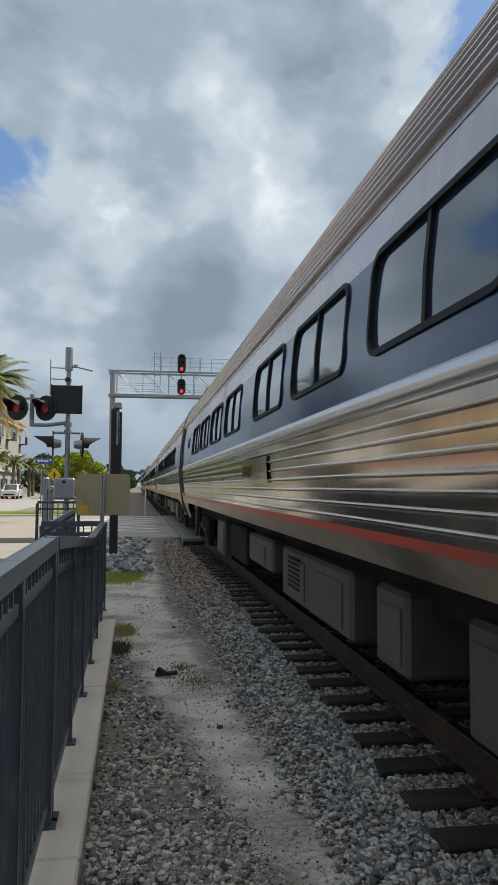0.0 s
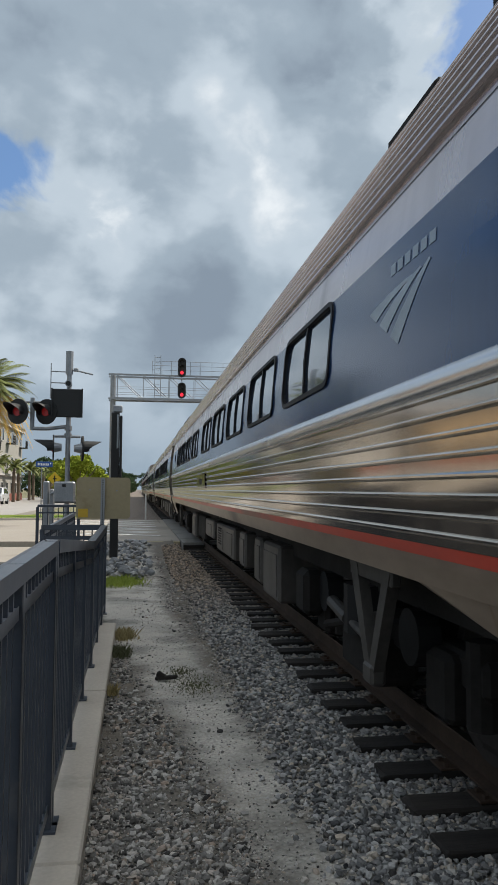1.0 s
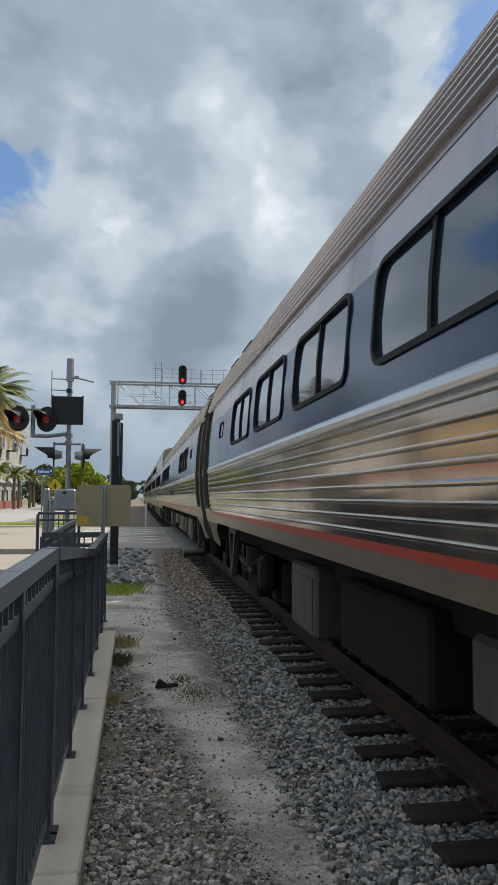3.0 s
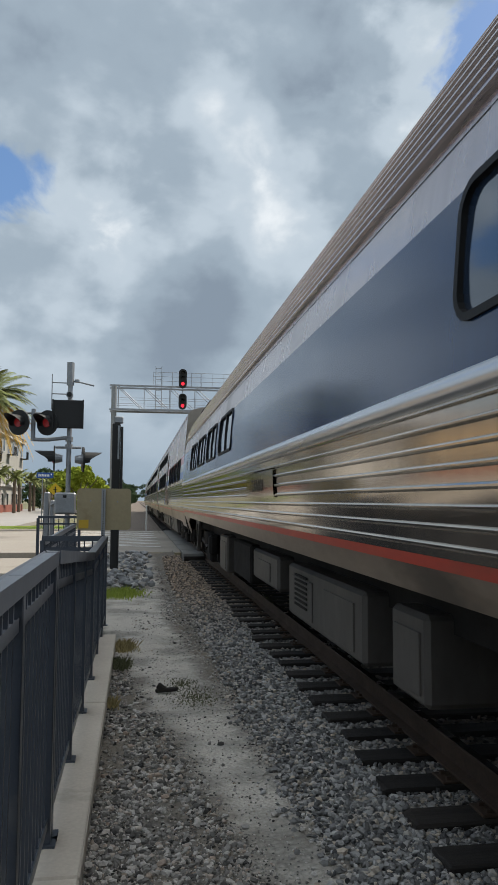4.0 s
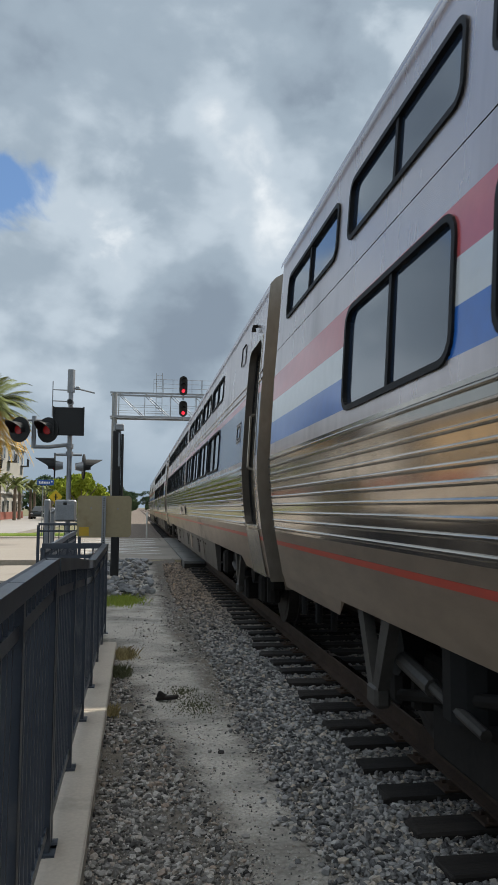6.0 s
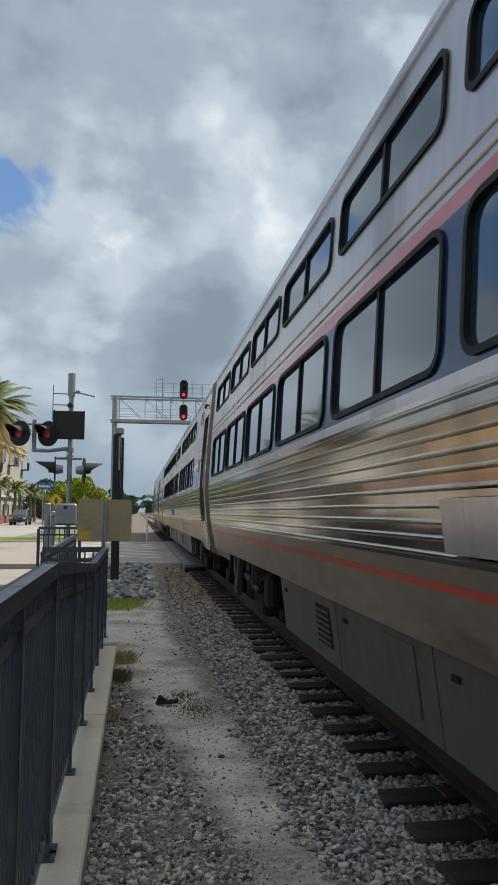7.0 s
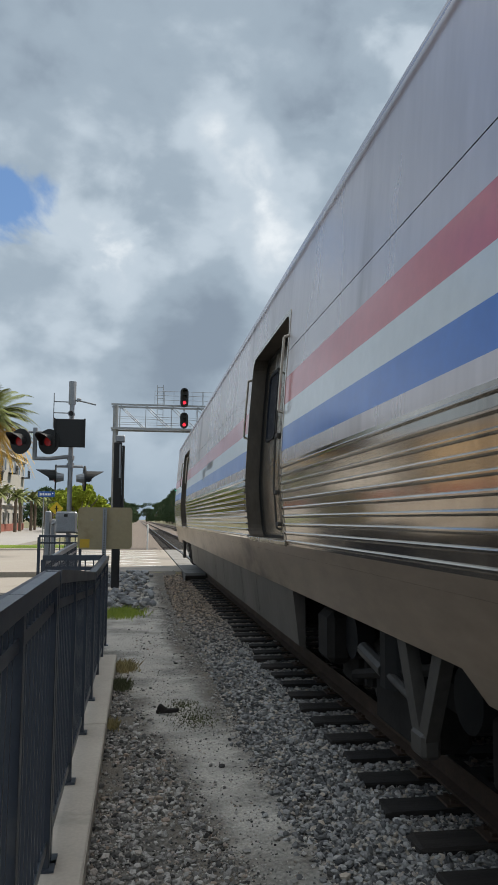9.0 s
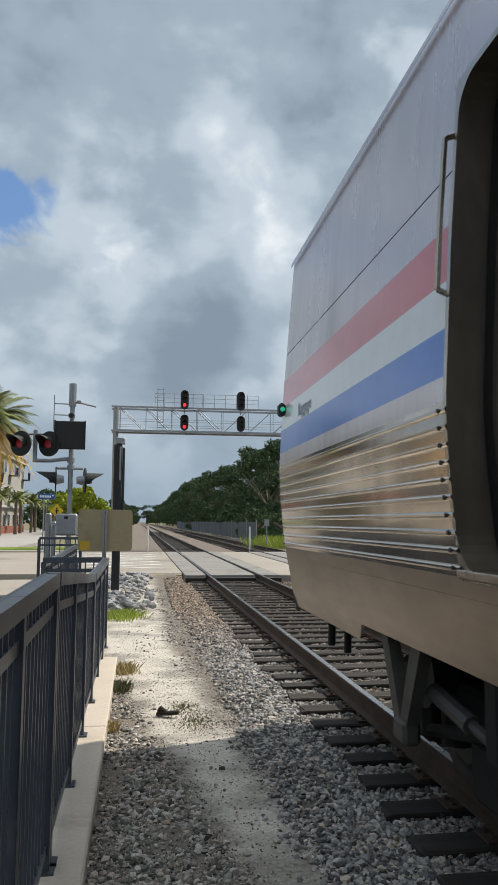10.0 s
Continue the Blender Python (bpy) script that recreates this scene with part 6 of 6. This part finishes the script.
def palm(seed, h, length, label, dry=True, green=34):
    rng = random.Random(seed)
    root = thing("palm_tree", label, "palm tree", group="palm trees")
    bm = B()
    for k in range(9):
        z0, z1 = h * k / 9, h * (k + 1) / 9
        tube(bm, (0, 0, z0 - 0.02), (0, 0, z1), 0.20 - 0.004 * k, 0.23 - 0.004 * k, seg=10)
    part("trunk", bm, BARK, root)
    for name, count, material, tilt in (("green_fronds", green, PALM, (0.15, 1.4)), ("dry_fronds", 34 if dry else 0, PALM_DRY, (-0.35, 0.35))):
        if not count:
            continue
        v, f = [], []
        for k in range(count):
            frond(v, f, (0, 0, h + 0.1), 6.283 * k / count * 3 + rng.uniform(-0.3, 0.3), rng.uniform(*tilt), length * rng.uniform(0.8, 1.1), rng.uniform(0.5, 0.9), rng, length * 0.2)
        me = bpy.data.meshes.new(name)
        me.from_pydata([tuple(p) for p in v], [], f)
        me.materials.append(material)
        part(name, me, None, root, "yellow dry fronds" if material is PALM_DRY else "")
    return root


def build_palms():
    a = palm(3, 6.9, 3.3, "date palm with green and yellowed hanging fronds", True, 64)
    a.matrix_basis = pose(-8.35, 42.0, 0.1)
    s = palm(5, 4.3, 1.9, "street palm with a brown trunk", False, 24)
    spots = [(-14.6, 76), (-14.8, 84), (-14.4, 92), (-14.9, 99), (-14.5, 106), (-14.9, 113), (-14.4, 121), (-14.7, 130), (-12.9, 118)]
    for k, (x, y) in enumerate(spots):
        m = pose(x, y, -0.1, 0, 0, 40 * k)
        if k == 0:
            s.matrix_basis = m
        else:
            copy_thing(s, m)
    b = palm(8, 3.2, 1.7, "short cabbage palm at the wood's edge", False, 26)
    b.matrix_basis = pose(19.5, 82, -0.1)


build_palms()


def tuft(name, x, y, radius, n, h, material, label, seed, z=-0.07):
    rng = np.random.default_rng(seed)
    v, f = [], []
    for _ in range(n):
        px, py = x + rng.normal() * radius, y + rng.normal() * radius * 1.6
        a, ln, w = rng.uniform(0, 6.28), h * rng.uniform(0.4, 1.1), 0.006
        lean = rng.uniform(0.1, 0.9) * ln
        i = len(v)
        dx, dy = math.cos(a), math.sin(a)
        v += [(px - dy * w, py + dx * w, z), (px + dy * w, py - dx * w, z), (px + dx * lean * 0.4, py + dy * lean * 0.4, z + ln * 0.6), (px + dx * lean, py + dy * lean, z + ln)]
        f += [(i, i + 1, i + 2), (i, i + 2, i + 3)]
    me = bpy.data.meshes.new(name)
    me.from_pydata(v, [], f)
    me.materials.append(material)
    tagged(new(name, me), label, "weeds", kind="stuff")


tuft("grass_tuft", -0.28, 14.6, 0.2, 1100, 0.13, GRASS, "tuft of bright green grass beside the rubble", 1)
tuft("dry_weeds", -0.12, 9.3, 0.06, 420, 0.12, GRASS_DRY, "dry straw-coloured weeds at the kerb's end", 2)
tuft("dry_weeds", -0.19, 6.8, 0.03, 160, 0.09, GRASS_DRY, "dry weeds along the kerb", 3)
WEED = mat("olive_weed", (0.15, 0.155, 0.085), (0.10, 0.105, 0.06), 0.8, 0.0, 1, 8, 0.0, spec=0.1)
tuft("low_weeds", 0.55, 6.98, 0.11, 600, 0.022, WEED, "low olive weeds in the gravel", 4)
tuft("low_weeds", 0.46, 7.5, 0.08, 300, 0.025, WEED, "thin low weeds in the gravel", 5)
tuft("dry_weeds", -0.14, 8.3, 0.05, 500, 0.11, WEED, "dark weeds along the kerb", 7)
tuft("tall_grass", 9.6, 52, 0.9, 900, 0.9, GRASS, "tall yellow-green grass beyond the second track", 6)


def build_stick():
    bm = B()
    box(bm, -0.11, 0.11, -0.025, 0.025, 0, 0.035, 0.008, pose(0.31, 7.23, -0.065, 0, -8, -25))
    box(bm, -0.05, 0.03, -0.02, 0.02, 0, 0.06, 0.01, pose(0.25, 7.25, -0.06, 0, 30, -25))
    solid("wood_scrap", bm, TIE, "broken dark scrap of wood lying on the gravel", "wood scrap")


build_stick()


# ---- street side ----
def build_house(name, x0, x1, y0, y1, h, wall_mat, label, storeys=3, bays=7):
    root = thing(name, label, "apartment building")
    bm = B()
    box(bm, x0, x1, y0, y1, 0, h, 0.02)
    part("wall", bm, wall_mat, root)
    bm = B()
    box(bm, x1 - 0.02, x1 + 0.12, y0 - 0.1, y1 + 0.1, 0, 1.1, 0.02)
    part("base", bm, BRICK_RED, root, "red brick base")
    bm = B()
    for z in (h, h - 0.35, h / 3 + 0.1):
        box(bm, x0 - 0.3, x1 + 0.35, y0 - 0.35, y1 + 0.35, z - 0.12, z + 0.12, 0.02)
    part("cornice", bm, STUCCO_WHITE, root)
    bm = B()
    vs = [bm.verts.new(p) for p in ((x0 - 0.5, y0 - 0.5, h + 0.13), (x1 + 0.5, y0 - 0.5, h + 0.13), (x1 + 0.5, y1 + 0.5, h + 0.13), (x0 - 0.5, y1 + 0.5, h + 0.13),
                                    (x0 + 5, y0 + 5, h + 1.8), (x1 - 5, y0 + 5, h + 1.8), (x1 - 5, y1 - 5, h + 1.8), (x0 + 5, y1 - 5, h + 1.8))]
    for q in ((0, 1, 5, 4), (1, 2, 6, 5), (2, 3, 7, 6), (3, 0, 4, 7), (4, 5, 6, 7), (0, 3, 2, 1)):
        bm.faces.new([vs[i] for i in q])
    part("roof", bm, ROOF_TILE, root, "pale hipped roof")
    step = (y1 - y0) / bays
    wf, wp = B(), B()
    box(wf, -0.02, 0.07, -0.62, 0.62, -0.85, 0.85, 0.01)
    box(wp, 0.071, 0.08, -0.52, -0.03, -0.75, 0.75)
    box(wp, 0.071, 0.08, 0.03, 0.52, -0.75, 0.75)
    me_f, me_p = mesh_of("window", wf, STUCCO_WHITE), mesh_of("pane", wp, PANE)
    bb = B()
    box(bb, 0, 0.9, -1.1, 1.1, -0.1, 0.0, 0.01)
    for k in range(12):
        tube(bb, (0.87, -1.05 + 0.19 * k, 0), (0.87, -1.05 + 0.19 * k, 0.95), 0.014, seg=5)
    tube(bb, (0.87, -1.1, 0.97), (0.87, 1.1, 0.97), 0.025, seg=6)
    me_b = mesh_of("balcony", bb, BLACK)
    for s in range(storeys):
        z = h / storeys * (s + 0.52)
        for k in range(bays):
            w = part("window", me_f, None, root, "", pose(x1, y0 + (k + 0.5) * step, z))
            part("pane", me_p, None, w)
            if s and k % 3 == 1:
                part("balcony", me_b, None, root, "", pose(x1, y0 + (k + 0.5) * step, z - 0.95))
    for s in range(storeys):
        for k in range(4):
            w = part("window", me_f, None, root, "", pose(x0 + (k + 0.5) * (x1 - x0) / 4, y0, h / storeys * (s + 0.52), 0, 0, -90))
            part("pane", me_p, None, w)


build_house("apartment_building", -36, -16.6, 84, 113, 10.2, STUCCO, "cream three-storey apartment building with pale trim", 3, 8)
build_house("apartment_building", -34, -18.2, 58, 80, 7.2, STUCCO_WHITE, "white low building with a red brick base", 2, 6)


def build_station():
    root = thing("station_building", "tan stucco building with a red brick base across the street", "building")
    bm = B()
    box(bm, -33, -20.4, 41, 57, 0, 6.4, 0.03)
    part("wall", bm, STATION_WALL, root)
    bm = B()
    box(bm, -33.4, -20.0, 40.6, 57.4, 6.4, 6.8, 0.05)
    part("roof", bm, ROOF_TILE, root)
    bm = B()
    box(bm, -20.42, -20.3, 41, 57, 0, 1.0, 0.02)
    part("base", bm, BRICK_RED, root)
    wf, wp = B(), B()
    box(wf, -0.02, 0.08, -0.75, 0.75, -0.95, 0.95, 0.01)
    box(wp, 0.081, 0.09, -0.62, 0.62, -0.82, 0.82)
    fr, pn = mesh_of("window", wf, STUCCO_WHITE), mesh_of("pane", wp, PANE)
    for k in range(5):
        w = part("window", fr, None, root, "", pose(-20.4, 42.8 + 3.1 * k, 2.9))
        part("pane", pn, None, w)


build_station()


def build_far_fence():
    root = thing("wire_fence", "grey screened wire fence along the wood", "fence")
    for k in range(24):
        y = 66 + 6 * k
        bm = B()
        tube(bm, (10.4, y, -0.1), (10.4, y, 1.9), 0.04, seg=6)
        part("post", bm, GALV, root)
    bm = B()
    box(bm, 10.42, 10.44, 66, 204, 0.05, 1.75)
    part("screen", bm, mat("grey_fence_screen", (0.12, 0.14, 0.15), (0.09, 0.105, 0.115), 0.8, 0.0, 0.5, 6, 0.1), root, "dark grey mesh screen")


build_far_fence()


def road_car(label, paint, tall):
    root = thing("car", label, "car", group="cars on the street")
    h = 1.72 if tall else 1.46
    bm = B()
    side = [(-2.25, 0.32), (2.25, 0.32), (2.28, 0.62), (2.2, 0.92), (1.25, 1.02), (0.45, h - 0.02), (-1.5 if tall else -1.1, h), (-2.1, 1.05), (-2.27, 0.85)]
    rows = []
    for x, k in ((-0.93, 1.0), (-0.80, 1.0), (0.80, 1.0), (0.93, 1.0)):
        inset = 0.12 if abs(x) > 0.9 else 0.0
        rows.append([bm.verts.new((x * (1 if z < 1.1 else 0.80), -q * (1 - 0.03 * (inset > 0)), z - (0.05 * (inset > 0) if z > 1.1 else 0))) for q, z in side])
    n = len(side)
    for a, b in zip(rows, rows[1:]):
        for i in range(n):
            bm.faces.new((a[i], a[(i + 1) % n], b[(i + 1) % n], b[i]))
    bm.faces.new(rows[0]), bm.faces.new(rows[-1])
    part("body", bm, paint, root)
    bm = B()
    vs = [bm.verts.new(p) for p in ((-0.70, -1.20, 1.05), (0.70, -1.20, 1.05), (0.62, -0.52, h - 0.08), (-0.62, -0.52, h - 0.08))]
    bm.faces.new(vs)
    for v in vs:
        v.co.y -= 0.03
        v.co.z += 0.015
    part("windscreen", bm, PANE, root)
    for s in (-1, 1):
        bm = B()
        vs = [bm.verts.new((s * 0.945 if z < 1.1 else s * 0.775, y, z)) for y, z in ((-1.05, 1.08), (1.5, 1.08), (1.2, h - 0.12), (-0.45, h - 0.12))]
        bm.faces.new(vs)
        part("side_window", bm, PANE, root)
        bm = B()
        box(bm, s * 0.72 - 0.17, s * 0.72 + 0.17, -2.285, -2.2, 0.68, 0.83, 0.02)
        part("headlight", bm, HEADLIGHT, root)
        bm = B()
        box(bm, s * 1.03 - 0.08, s * 1.03 + 0.08, -0.95, -0.8, 1.0, 1.12, 0.02)
        part("mirror", bm, paint, root)
        for y in (-1.4, 1.35):
            bm = B()
            tube(bm, (s * 0.70, y, 0.33), (s * 0.95, y, 0.33), 0.33, seg=20)
            wh = part("wheel", bm, RUBBER, root)
            bm = B()
            tube(bm, (s * 0.95, y, 0.33), (s * 0.96, y, 0.33), 0.2, seg=16)
            part("rim", bm, GALV, wh)
    bm = B()
    box(bm, -0.6, 0.6, -2.292, -2.22, 0.42, 0.62, 0.02)
    part("grille", bm, BLACK, root)
    return root


WHITE_CAR = road_car("white sport utility car driving along the street", CAR_WHITE, True)
GREY_CAR = road_car("dark grey car driving along the street", CAR_GREY, True)


# ---- what moves ----
def motions():
    for k, car in enumerate(CARS):
        middle = 21.1 - 13 + 26 * k
        walk(car, [(t, pose(XC, middle - t * SPEED + d, 0)) for t, d in ((0, -0.11), (2.5, -0.03), (5, 0.04), (7.5, -0.03), (10, -0.02))])
    # wheels roll with the train
    turn = math.degrees(SPEED / 0.46)
    for ws, y in WHEELS:
        walk(ws, [(k / FPS, pose(0, y, 0.653, turn * k / FPS)) for k in range(10 * FPS + 1)])
    # two cars come down the street
    walk(WHITE_CAR, [(0, pose(-14.2, 90, 0.15)), (5, pose(-14.2, 40, 0.15)), (10, pose(-14.2, -10, 0.15))])
    walk(GREY_CAR, [(0, pose(-13.0, 205, 0.15)), (5, pose(-13.0, 121, 0.15)), (10, pose(-13.0, 37, 0.15))])


motions()
